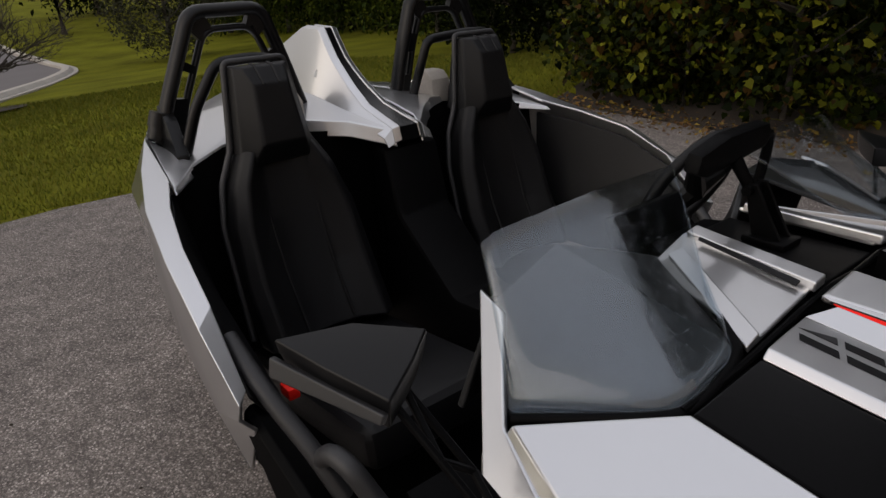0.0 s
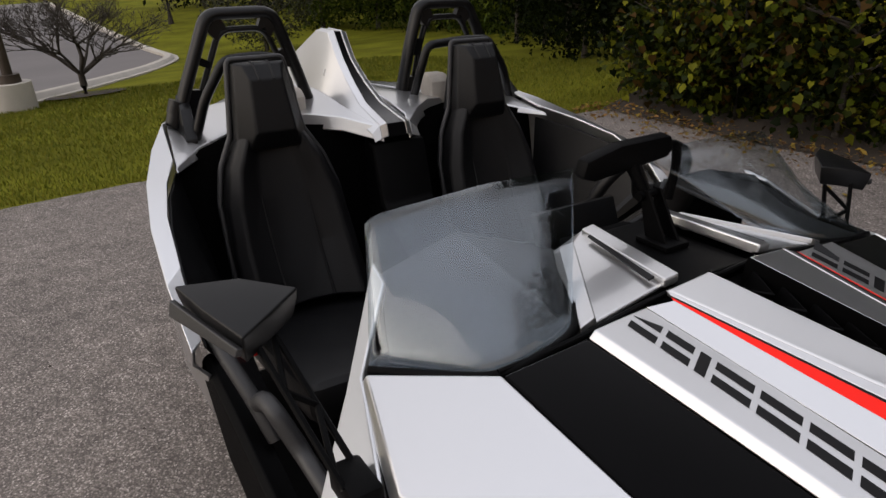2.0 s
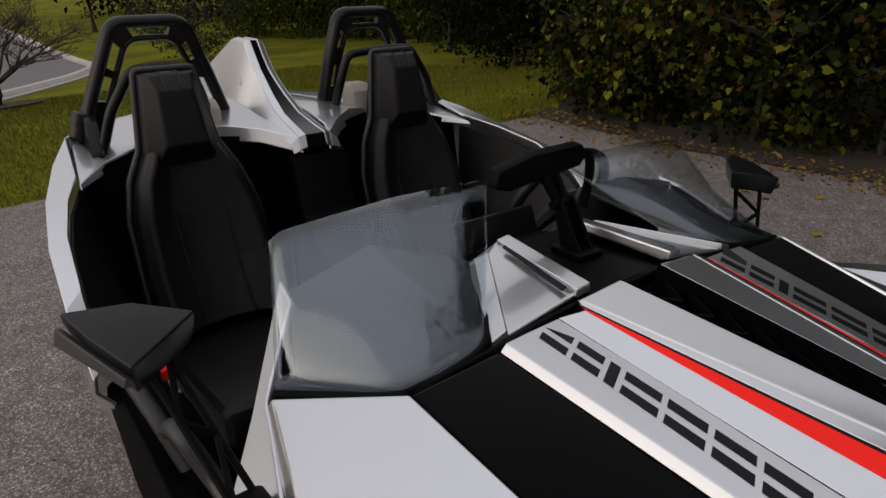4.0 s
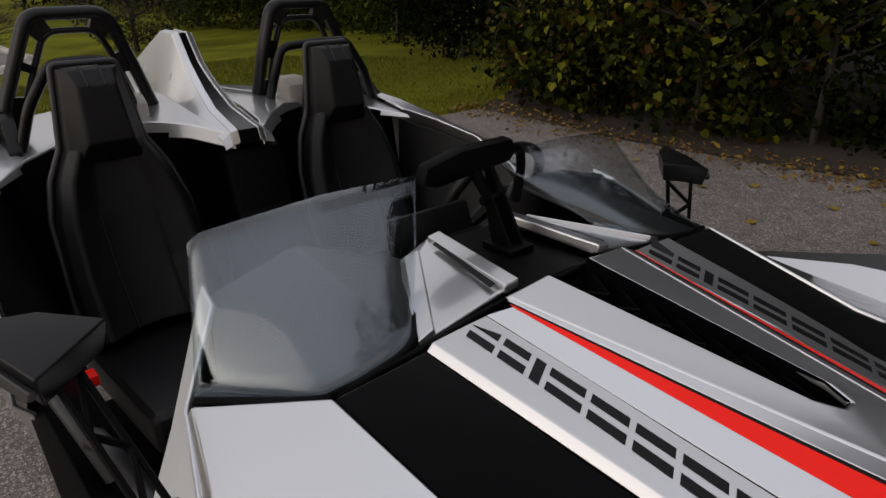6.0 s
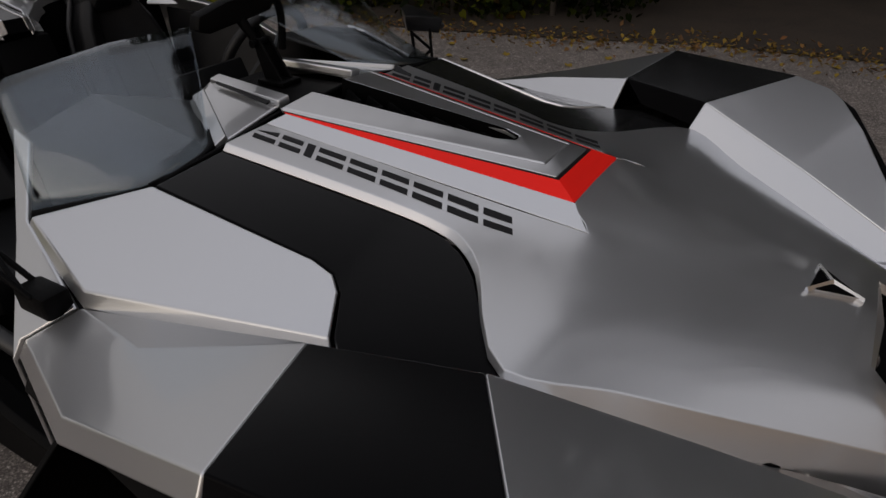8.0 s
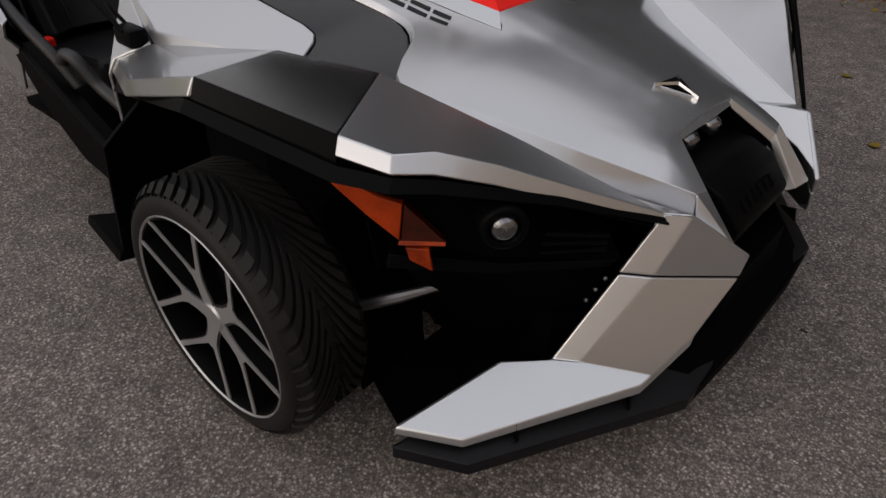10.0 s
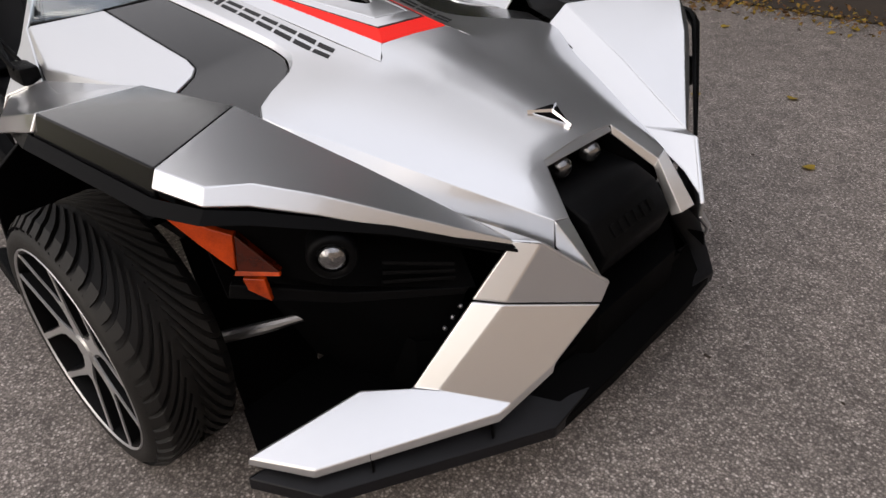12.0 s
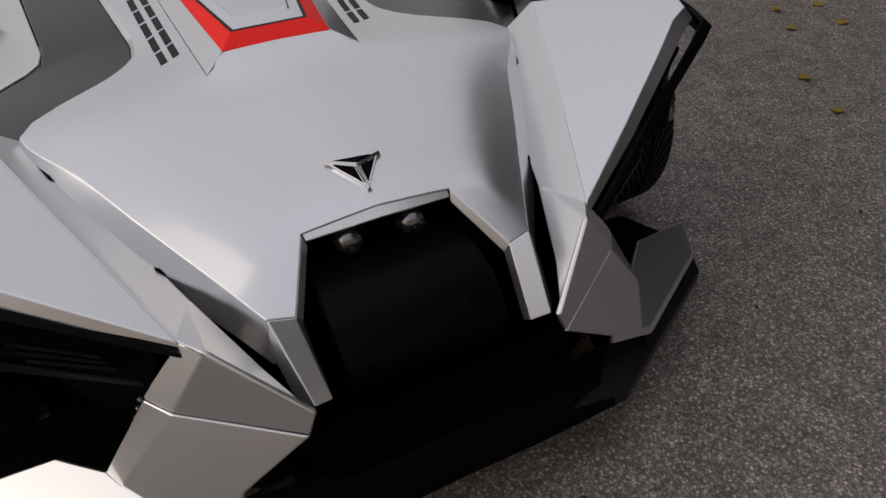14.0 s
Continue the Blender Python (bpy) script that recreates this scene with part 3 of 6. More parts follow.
for i in range(7):
    t = (i + 0.5) / 7.2
    x = -1.18 + 0.46 * t
    w = 0.056 - 0.028 * t
    z = 0.926 - 0.040 * t
    bm = bmesh.new()
    c = [(x - 0.035, -w, z - 0.012), (x + 0.045, 0, z - 0.012), (x - 0.035, w, z - 0.012), (x - 0.055, w, z - 0.045), (x + 0.02, 0, z - 0.045), (x - 0.055, -w, z - 0.045)]
    bv = [bm.verts.new(p) for p in c]
    bm.faces.new((bv[0], bv[1], bv[4], bv[5]))
    bm.faces.new((bv[1], bv[2], bv[3], bv[4]))
    bmesh.ops.recalc_face_normals(bm, faces=bm.faces)
    shell(part("louvre", bm, TRIM, vent), 0.006, 0.0015)

# black bonnet side panels, pale shoulder panels
V = [q(-1.197, -0.357, 0.902), q(-0.95, -0.331, 0.862), q(-0.80, -0.314, 0.836), q(-0.745, -0.309, 0.824), q(-0.686, -0.316, 0.815), q(-0.632, -0.346, 0.809), q(-0.586, -0.390, 0.805), q(-0.425, -0.60, 0.780),
     q(-0.62, -0.70, 0.790), q(-0.70, -0.635, 0.800), q(-0.755, -0.545, 0.812), q(-0.79, -0.515, 0.818), q(-0.84, -0.505, 0.826), q(-1.197, -0.531, 0.900)]
panel("bonnet_side", V, [(0, 1, 12, 13), (1, 2, 11, 12), (2, 3, 10, 11), (3, 4, 5, 10), (5, 6, 9, 10), (6, 7, 8, 9)], MATTE, car, thick=0.012, bevel=0.004, label="matte black bonnet side panel")
V = [q(-1.197, -0.535, 0.902), q(-0.84, -0.509, 0.830), q(-0.79, -0.519, 0.822), q(-0.757, -0.549, 0.816), q(-0.705, -0.64, 0.803), q(-1.17, -0.738, 0.795), q(-1.383, -0.678, 0.857),
     q(-0.690, -0.655, 0.775), q(-1.165, -0.752, 0.765), q(-1.39, -0.692, 0.83)]
panel("shoulder", V, [(0, 1, 2, 3, 4, 5, 6), (5, 4, 7, 8), (6, 5, 8, 9)], PAINT, car, (0, -0.5, 1), 0.01, 0.007, label="silver shoulder panel")

# places shared by the cheek and the fender
CT, CH, JR, JM, JL = q(0.191, -0.372, 0.634), q(0.291, -0.242, 0.508), q(0.287, -0.262, 0.458), q(0.168, -0.458, 0.514), q(0.109, -0.499, 0.517)

# front fenders: rear silver, black middle, silver front
WL, RT, RB, RO, RL = q(-1.17, -0.752, 0.768), q(-0.675, -0.715, 0.862), q(-0.600, -0.968, 0.898), q(-0.597, -0.990, 0.865), q(-1.225, -0.835, 0.735)
V = [WL, q(-0.69, -0.655, 0.785), RT, RB, RO, RL, q(-0.95, -0.80, 0.80), q(-1.24, -0.85, 0.70), q(-0.93, -0.945, 0.795), q(-0.93, -0.965, 0.76)]
panel("fender_rear", V, [(0, 1, 2, 6), (0, 6, 5), (6, 2, 3, 8), (5, 6, 8), (8, 3, 4, 9), (5, 8, 9, 7)], PAINT, car, (0, -0.4, 1), 0.01, 0.008, label="silver rear fender section", lift=0.025)
FI, FO, FOB = q(-0.432, -0.640, 0.852), q(-0.244, -0.923, 0.878), q(-0.236, -0.940, 0.822)
V = [RT, FI, FO, RB, q(-0.60, -0.99, 0.845), FOB, q(-0.425, -0.61, 0.785), q(-0.62, -0.70, 0.795), q(-0.52, -0.80, 0.885)]
panel("fender_top", V, [(0, 1, 8), (1, 2, 8), (2, 3, 8), (3, 0, 8), (3, 2, 5, 4), (1, 0, 7, 6)], MATTE, car, (0, -0.4, 1), 0.01, 0.008, label="matte black fender top", lift=0.025)
FL, FT = q(-0.150, -0.889, 0.860), q(0.142, -0.405, 0.634)
V = [FI, FO, FL, q(-0.114, -0.823, 0.853), q(-0.049, -0.728, 0.812), q(0.044, -0.572, 0.726), FT,
     q(-0.234, -0.942, 0.850), q(-0.137, -0.907, 0.834), q(-0.098, -0.845, 0.822), q(-0.036, -0.748, 0.783), q(0.056, -0.587, 0.700), q(0.150, -0.410, 0.614), q(-0.15, -0.53, 0.755)]
panel("fender_front", V, [(0, 1, 2, 3, 13), (13, 3, 4), (13, 4, 5, 6), (1, 7, 8, 2), (2, 8, 9, 3), (3, 9, 10, 4), (4, 10, 11, 5), (5, 11, 12, 6)], PAINT, car, (0, -0.4, 1), 0.008, 0.006, label="silver front fender section", lift=0.025)
# inner slope of the fender down to the bonnet
V = [FI, q(-0.15, -0.53, 0.755), FT, CT, CH, q(-0.465, -0.552, 0.764), q(-0.292, -0.498, 0.704), q(-0.142, -0.426, 0.646), q(0.015, -0.370, 0.616), q(0.20, -0.292, 0.556)]
panel("fender_inner", V, [(0, 1, 6, 5), (1, 2, 8, 7, 6), (2, 3, 8), (3, 4, 9, 8)], PAINT, car, (0, 0.5, 1), 0.008, 0.004, label="silver inner slope of the fender", lift=0.025)
# black trim under the fender edge
V = [q(-1.20, -0.86, 0.69), q(-0.60, -1.00, 0.845), q(-0.225, -0.955, 0.820), q(-0.130, -0.915, 0.815), q(-0.082, -0.852, 0.802), q(0.034, -0.640, 0.718), q(0.160, -0.412, 0.602)]
V = [V[0]] + [(x - 0.004, y + 0.008, z + 0.016) for x, y, z in V[1:]]
deep = (1.0, 1.0, 1.0, 0.95, 0.85, 0.6, 0.25)
W = [(x + 0.012 * d, y - 0.022 * d, z - 0.020 * d) for (x, y, z), d in zip(V, deep)]
U = [(x - 0.002, y + 0.012, z - 0.034 * d) for (x, y, z), d in zip(V, deep)]
n = len(V)
trims = panel("fender_trim", V + W + U, [(i, i + 1, n + i + 1, n + i) for i in range(n - 1)] + [(n + i, n + i + 1, 2 * n + i + 1, 2 * n + i) for i in range(n - 1)], TRIM, car, (0, -1, 0.2), 0.01, 0.005, label="black plastic fender edge", lift=0.025)
trims[1].data.transform(Matrix.Translation((0.008, 0.022, 0)))

# black skirt below the driver's side fender
top = [(x - 0.01, y + 0.03, z - 0.005) for x, y, z in V]
low = [(x - 0.02, y + 0.05, z - 0.075 * d - 0.10) for (x, y, z), d in zip(V, deep)]
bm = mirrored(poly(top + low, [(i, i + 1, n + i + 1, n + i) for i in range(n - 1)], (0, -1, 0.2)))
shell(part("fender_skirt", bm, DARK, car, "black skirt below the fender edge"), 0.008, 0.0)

# cheeks, wings and the black lip
V = [FT, CT, CH, JR, JM, JL, q(0.125, -0.455, 0.575), q(0.27, -0.225, 0.47), q(0.20, -0.30, 0.575)]
panel("cheek_upper", V, [(0, 1, 4, 5, 6), (1, 2, 3, 4)], PAINT, car, (0.6, -0.6, 0.2), 0.012, 0.005, label="silver upper bumper cheek")
V = [(x, y, z - 0.003) for x, y, z in (JL, JM, JR)] + [q(0.048, -0.627, 0.318), q(0.105, -0.601, 0.326), q(0.234, -0.510, 0.303), q(0.268, -0.40, 0.362), q(0.227, -0.545, 0.297), q(0.011, -0.878, 0.252), q(-0.114, -0.953, 0.260), q(-0.027, -0.710, 0.329),
     q(0.230, -0.545, 0.272), q(0.013, -0.882, 0.230), q(-0.114, -0.957, 0.240), q(0.265, -0.40, 0.335)]
panel("cheek_lower", V, [(0, 1, 4, 3), (1, 2, 6, 5, 4), (3, 4, 5, 7, 8, 9, 10), (7, 11, 12, 8), (8, 12, 13, 9), (5, 6, 14, 11, 7)], PAINT, car, (0.5, -0.5, 0.5), 0.012, 0.006, label="silver lower bumper cheek and wing")
V = [q(-0.113, -0.965, 0.207), q(0.035, -0.888, 0.200), q(0.298, -0.425, 0.203), q(0.318, -0.18, 0.215), (0.318, 0, 0.212), q(0.235, -0.175, 0.262), (0.24, 0, 0.258), q(0.20, -0.44, 0.262), q(-0.04, -0.72, 0.245)]
L = [(x, y, z - 0.035) for x, y, z in V[:5]]
bm = poly(V + L, [(2, 3, 5, 7), (3, 4, 6, 5), (2, 11, 12, 3), (3, 12, 13, 4)], (0.4, -0.4, 1))
twin = mirrored(bm)
me_tmp = bpy.data.meshes.new("tmp")
twin.to_mesh(me_tmp)
twin.free()
bm.from_mesh(me_tmp)
bpy.data.meshes.remove(me_tmp)
bmesh.ops.remove_doubles(bm, verts=bm.verts, dist=1e-4)
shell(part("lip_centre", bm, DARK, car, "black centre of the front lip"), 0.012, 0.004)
V = V + L
V[2], V[11] = [(x + 0.003, y - 0.001, z + 0.004) for x, y, z in (V[2], V[11])]
V += [q(0.297, -0.170, 0.224), q(0.190, -0.205, 0.270), q(0.302, -0.170, 0.186)]
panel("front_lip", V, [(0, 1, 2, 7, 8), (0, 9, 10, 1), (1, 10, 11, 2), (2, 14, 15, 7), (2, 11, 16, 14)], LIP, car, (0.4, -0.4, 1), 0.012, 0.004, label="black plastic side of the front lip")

# dark inside of the nose, shade put into its near-black: bay walls, snout, grille floor
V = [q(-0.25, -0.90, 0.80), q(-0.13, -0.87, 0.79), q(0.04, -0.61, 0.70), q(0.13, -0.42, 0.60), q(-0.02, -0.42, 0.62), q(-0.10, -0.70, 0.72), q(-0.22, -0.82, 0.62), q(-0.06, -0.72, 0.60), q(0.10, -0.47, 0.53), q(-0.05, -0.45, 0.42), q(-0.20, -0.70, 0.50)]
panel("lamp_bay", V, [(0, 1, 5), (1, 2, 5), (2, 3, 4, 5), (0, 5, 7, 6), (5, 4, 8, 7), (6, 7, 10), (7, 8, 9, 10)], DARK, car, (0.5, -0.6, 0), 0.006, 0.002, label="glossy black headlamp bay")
V = [q(-0.20, -0.86, 0.615), q(-0.04, -0.70, 0.580), q(0.095, -0.485, 0.535), q(0.085, -0.49, 0.515), q(-0.05, -0.71, 0.555), q(-0.20, -0.87, 0.585)]
panel("lamp_bay_sill", V, [(0, 1, 4, 5), (1, 2, 3, 4)], TRIM, car, (0.5, -0.8, 0.2), 0.02, 0.004)
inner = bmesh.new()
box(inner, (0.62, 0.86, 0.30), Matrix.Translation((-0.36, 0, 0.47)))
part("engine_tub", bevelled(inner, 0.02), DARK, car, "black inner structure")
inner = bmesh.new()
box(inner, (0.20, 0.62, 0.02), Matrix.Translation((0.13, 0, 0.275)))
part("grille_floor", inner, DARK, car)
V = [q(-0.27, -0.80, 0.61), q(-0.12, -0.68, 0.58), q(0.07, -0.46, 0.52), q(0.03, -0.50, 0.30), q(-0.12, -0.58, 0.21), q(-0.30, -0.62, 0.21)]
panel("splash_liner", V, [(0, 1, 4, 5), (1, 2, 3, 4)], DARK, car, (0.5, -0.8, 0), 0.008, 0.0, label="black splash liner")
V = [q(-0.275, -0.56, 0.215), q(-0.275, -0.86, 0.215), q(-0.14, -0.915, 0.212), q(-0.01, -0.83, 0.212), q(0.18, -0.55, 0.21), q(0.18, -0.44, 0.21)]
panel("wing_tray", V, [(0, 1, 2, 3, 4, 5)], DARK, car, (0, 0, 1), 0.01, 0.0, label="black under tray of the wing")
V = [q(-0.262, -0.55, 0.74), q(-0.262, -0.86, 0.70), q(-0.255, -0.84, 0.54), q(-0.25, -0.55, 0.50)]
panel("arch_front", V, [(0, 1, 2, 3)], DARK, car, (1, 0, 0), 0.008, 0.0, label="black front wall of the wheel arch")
# sheet added almost down to the ground to keep the asphalt behind dark
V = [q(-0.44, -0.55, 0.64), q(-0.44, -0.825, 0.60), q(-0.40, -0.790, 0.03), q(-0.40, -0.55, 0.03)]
panel("arch_light_block", V, [(0, 1, 2, 3)], DARK, car, (1, 0, 0), 0.008, 0.0, label="black sheet added to block light under the wheel arch")
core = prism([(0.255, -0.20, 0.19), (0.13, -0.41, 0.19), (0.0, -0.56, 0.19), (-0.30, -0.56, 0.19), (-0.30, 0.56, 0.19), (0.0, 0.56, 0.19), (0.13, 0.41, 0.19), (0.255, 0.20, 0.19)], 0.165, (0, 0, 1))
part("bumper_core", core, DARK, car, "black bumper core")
# pan and well panels added to stop light leaking in under the car
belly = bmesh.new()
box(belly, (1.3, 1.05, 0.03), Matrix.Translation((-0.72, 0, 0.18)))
part("belly_pan", belly, DARK, car, "black belly pan added to shut out light", lean=False)
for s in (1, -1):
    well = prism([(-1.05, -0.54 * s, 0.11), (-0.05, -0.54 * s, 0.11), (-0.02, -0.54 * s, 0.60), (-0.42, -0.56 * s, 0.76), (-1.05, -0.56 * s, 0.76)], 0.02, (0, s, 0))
    part("wheel_well", well, DARK, car, "black panel added to shut light out of the wheel well")
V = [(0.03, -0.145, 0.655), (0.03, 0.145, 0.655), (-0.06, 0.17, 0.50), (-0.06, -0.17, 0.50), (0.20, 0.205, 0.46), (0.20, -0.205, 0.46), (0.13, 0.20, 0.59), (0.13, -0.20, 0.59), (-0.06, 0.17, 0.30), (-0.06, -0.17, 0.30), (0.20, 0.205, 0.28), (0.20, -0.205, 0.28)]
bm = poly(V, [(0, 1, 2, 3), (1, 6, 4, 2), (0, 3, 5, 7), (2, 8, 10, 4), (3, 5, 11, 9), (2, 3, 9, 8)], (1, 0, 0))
part("grille_recess", bm, DARK, car, "grille recess with its shade put into the black")
sn = prism([(0.0, -0.165, 0.600), (0.120, -0.165, 0.592), (0.180, -0.165, 0.566), (0.237, -0.165, 0.494), (0.215, -0.165, 0.42), (0.0, -0.165, 0.42)], 0.33, (0, 1, 0))
snout = part("snout", bevelled(sn, 0.012, 3), TRIM, car, "black plastic nose block")
for i in range(6):
    bm = bmesh.new()
    box(bm, (0.004, 0.020, 0.034), Matrix.Translation((0.2115, -0.095 + i * 0.036, 0.530)) @ Matrix.Rotation(radians(-38), 4, "Y"))
    part("raised_mark", bevelled(bm, 0.0015, 1), TRIM, snout)
for y in (-0.066, 0.066):
    lamp = revolve([(0.0, 0.001), (-0.010, 0.012), (-0.008, 0.020), (0.0, 0.026), (0.008, 0.029), (0.030, 0.030)], 20)
    lamp.transform(Matrix.Translation((0.046, y, 0.622)) @ Matrix.Rotation(radians(90), 4, "Z") @ Matrix.Rotation(radians(20), 4, "X"))
    part("grille_lamp", lamp, LENS, car, "small round clear grille lamp", angle=60)
for s in (-1, 1):
    for r, mat, nm in ((0.029, LENS, "headlamp"), (0.048, TRIM, "headlamp_ring")):
        prof = [(-0.020, 0.001), (-0.018, 0.014), (-0.012, 0.024), (0.0, r), (0.03, r)] if nm == "headlamp" else [(-0.006, 0.030), (-0.012, 0.036), (-0.010, 0.044), (0.0, r), (0.05, r)]
        lamp = revolve(prof, 24)
        lamp.transform(Matrix.Translation((-0.018, -0.744, 0.668)) @ Matrix.Rotation(radians(52), 4, "Z"))
        if s > 0:
            m2 = mirrored(lamp)
            lamp.free()
            lamp = m2
        part(nm, lamp, mat, car, "round projector headlamp" if nm == "headlamp" else "black headlamp ring", angle=60)
V = [q(-0.320, -0.939, 0.816), q(-0.212, -0.871, 0.745), q(-0.173, -0.846, 0.733), q(-0.180, -0.851, 0.650), q(-0.230, -0.882, 0.700), q(-0.277, -0.912, 0.755)]
panel("amber_lamp", V, [(0, 1, 5), (1, 4, 5), (1, 2, 3, 4)], AMBER, car, (0.5, -0.8, 0), 0.02, 0.003, label="long amber side lamp")
V = [q(-0.171, -0.845, 0.733), q(-0.105, -0.803, 0.655), q(-0.178, -0.850, 0.650)]
panel("amber_lamp_end", V, [(0, 1, 2)], EMBER, car, (0.5, -0.8, 0), 0.02, 0.003, label="dark red brown inner end of the amber lamp")
V = [q(-0.180, -0.852, 0.652), q(-0.105, -0.804, 0.658), q(-0.104, -0.806, 0.650), q(-0.180, -0.856, 0.643)]
panel("amber_strip", V, [(0, 1, 2, 3)], AMBER, car, (0.5, -0.8, 0), 0.008, 0.001, label="thin amber strip under the lamp")
V = [q(-0.168, -0.848, 0.638), q(-0.130, -0.824, 0.640), q(-0.124, -0.820, 0.588), q(-0.162, -0.844, 0.610)]
panel("amber_marker", V, [(0, 1, 2, 3)], AMBER, car, (0.5, -0.8, 0), 0.012, 0.002, label="small amber marker lamp")
for s in (-1, 1):
    for k in range(3):
        a = Vector(q(0.015 - 0.006 * k, -0.655 + 0.004 * k, 0.655 - 0.028 * k))
        c = Vector(q(0.085 - 0.004 * k, -0.525 + 0.006 * k, 0.615 - 0.022 * k))
        bm = bmesh.new()
        tube(bm, [(a.x, a.y * -s, a.z), (c.x, c.y * -s, c.z)], 0.005, 6)
        part("bay_fin", bm, TRIM, car, "thin black rib inside the lamp bay")
for s in (-1, 1):
    bm = bmesh.new()
    tube(bm, [(-0.60, s * 0.92, 0.30), (-0.390, s * 0.825, 0.345), (-0.29, s * 0.745, 0.385), (-0.185, s * 0.655, 0.432)], [0.016, 0.016, 0.015, 0.006], 10)
    part("suspension_arm", bm, STEEL, car, "bare metal suspension arm", lean=False)
    for k in range(3):
        bm = bmesh.new()
        bmesh.ops.create_uvsphere(bm, u_segments=8, v_segments=6, radius=0.006, matrix=Matrix.Translation((0.085 - 0.012 * k, s * (0.505 + 0.012 * k), 0.47 - 0.03 * k)))
        part("bolt", bm, STEEL, car)

# small webs that hold the wing over the lip
for s in (1, -1):
    for x, y in ((0.195, -0.535), (0.060, -0.770)):
        bm = bmesh.new()
        for d in (-0.004, 0.004):
            bm.faces.new([bm.verts.new((x + u, s * (y + d - u * 0.6), z - LEAN * y)) for u, z in ((-0.030, 0.268), (0.014, 0.262), (0.022, 0.214))])
        bmesh.ops.bridge_loops(bm, edges=bm.edges[:])
        bmesh.ops.recalc_face_normals(bm, faces=bm.faces)
        part("web", bm, TRIM, car, "small black plastic web")

# emblem on the nose: three bright arms and dark infills
hood_tree = BVHTree.FromPolygons([v.co.copy() for v in hood.data.vertices], [tuple(p.vertices) for p in hood.data.polygons])


def hood_place(x, y, up=0.0):
    """A place on the bonnet, a little above it."""
    hit = hood_tree.ray_cast(Vector((x, y, 2.0)), Vector((0, 0, -1)))
    z = hit[0].z if hit[0] is not None else 0.9
    return Vector((x, y, z + up))



tips = [Vector((-0.084, -0.052)), Vector((-0.072, 0.056)), Vector((0.012, 0.0))]
heart = Vector((-0.045, 0.0))
ebm = bmesh.new()
for tip in tips:
    run = (tip - heart).normalized()
    wide = Vector((-run.y, run.x)) * 0.0056
    ridge = [ebm.verts.new(hood_place(p.x, p.y, h)) for p, h in ((heart, 0.019), (tip, 0.0125))]
    for sd in (1, -1):
        foot = [ebm.verts.new(hood_place(p.x, p.y, h)) for p, h in ((heart + wide * sd * 0.9, 0.010), (tip + wide * sd * 0.75, 0.006))]
        ebm.faces.new((ridge[0], ridge[1], foot[1], foot[0]))
        low = [ebm.verts.new(v.co - Vector((0, 0, 0.016))) for v in foot]
        ebm.faces.new((foot[0], foot[1], low[1], low[0]))
        end = ebm.verts.new(ridge[1].co - Vector((0, 0, 0.024)))
        ebm.faces.new((ridge[1], foot[1], low[1], end))
bmesh.ops.recalc_face_normals(ebm, faces=ebm.faces)
emblem = part("emblem", ebm, CHROME, car, "chrome three armed emblem", lean=False, angle=10)
for i in range(3):
    a, c = tips[i], tips[(i + 1) % 3]
    mid_p = (a + c + heart) / 3
    for mat, name, t, up in ((CHROME, "bezel", 0.09, 0.0085), (DARK, "infill", 0.26, 0.0110)):
        bm = bmesh.new()
        pts = [a.lerp(mid_p, t + 0.06), c.lerp(mid_p, t + 0.06), heart.lerp(mid_p, t + 0.10)]
        bm.faces.new([bm.verts.new(hood_place(p.x, p.y, up + (0.003 if k == 2 else 0))) for k, p in enumerate(pts)])
        bmesh.ops.recalc_face_normals(bm, faces=bm.faces)
        if bm.faces[:][0].normal.z < 0:
            bmesh.ops.reverse_faces(bm, faces=bm.faces)
        shell(part(name, bm, mat, emblem, "dark infill between the chrome arms" if mat is DARK else "", lean=False), 0.010, 0.0)

# plain bars in place of the lettering along the bonnet strips
def strip_place(s, a, side):
    """s along the strip from the rear, a across it outwards."""
    x = -1.188 + 0.612 * s
    y = -0.2395 - 0.049 * a + 0.028 * s
    return hood_place(x, y * side, 0.0009)


MARKS = (0.105, 0.100, 0.045, 0.120, 0.120, 0.115, 0.120, 0.120, 0.110)   # widths along the strip
BARS = [[(0.0, 0.0, 1.0, 0.36), (0.0, 0.64, 1.0, 1.0)], [(0.0, 0.0, 1.0, 1.0)]]
ORDER = (0, 0, 1, 0, 0, 0, 0, 0, 0)
for side in (1, -1):
    s_at = 0.0
    for wide, kind in zip(MARKS, ORDER):
        bm = bmesh.new()
        for u0, v0, u1, v1 in BARS[kind]:
            loop = []
            for u, v in ((u0, v0), (u1, v0), (u1, v1), (u0, v1)):
                s = s_at + (wide - 0.012) * u - 0.040 * (v - 0.5)
                loop.append(bm.verts.new(strip_place(s, 1 - v if side == 1 else v, side)))
            bm.faces.new(loop)
        bmesh.ops.recalc_face_normals(bm, faces=bm.faces)
        if sum(f.normal.z for f in bm.faces) < 0:
            bmesh.ops.reverse_faces(bm, faces=bm.faces)
        shell(part("lettering_mark", bm, DECAL, hood, "flat black slanted decal bars", lean=False), 0.0007, 0.0)
        s_at += wide + 0.005

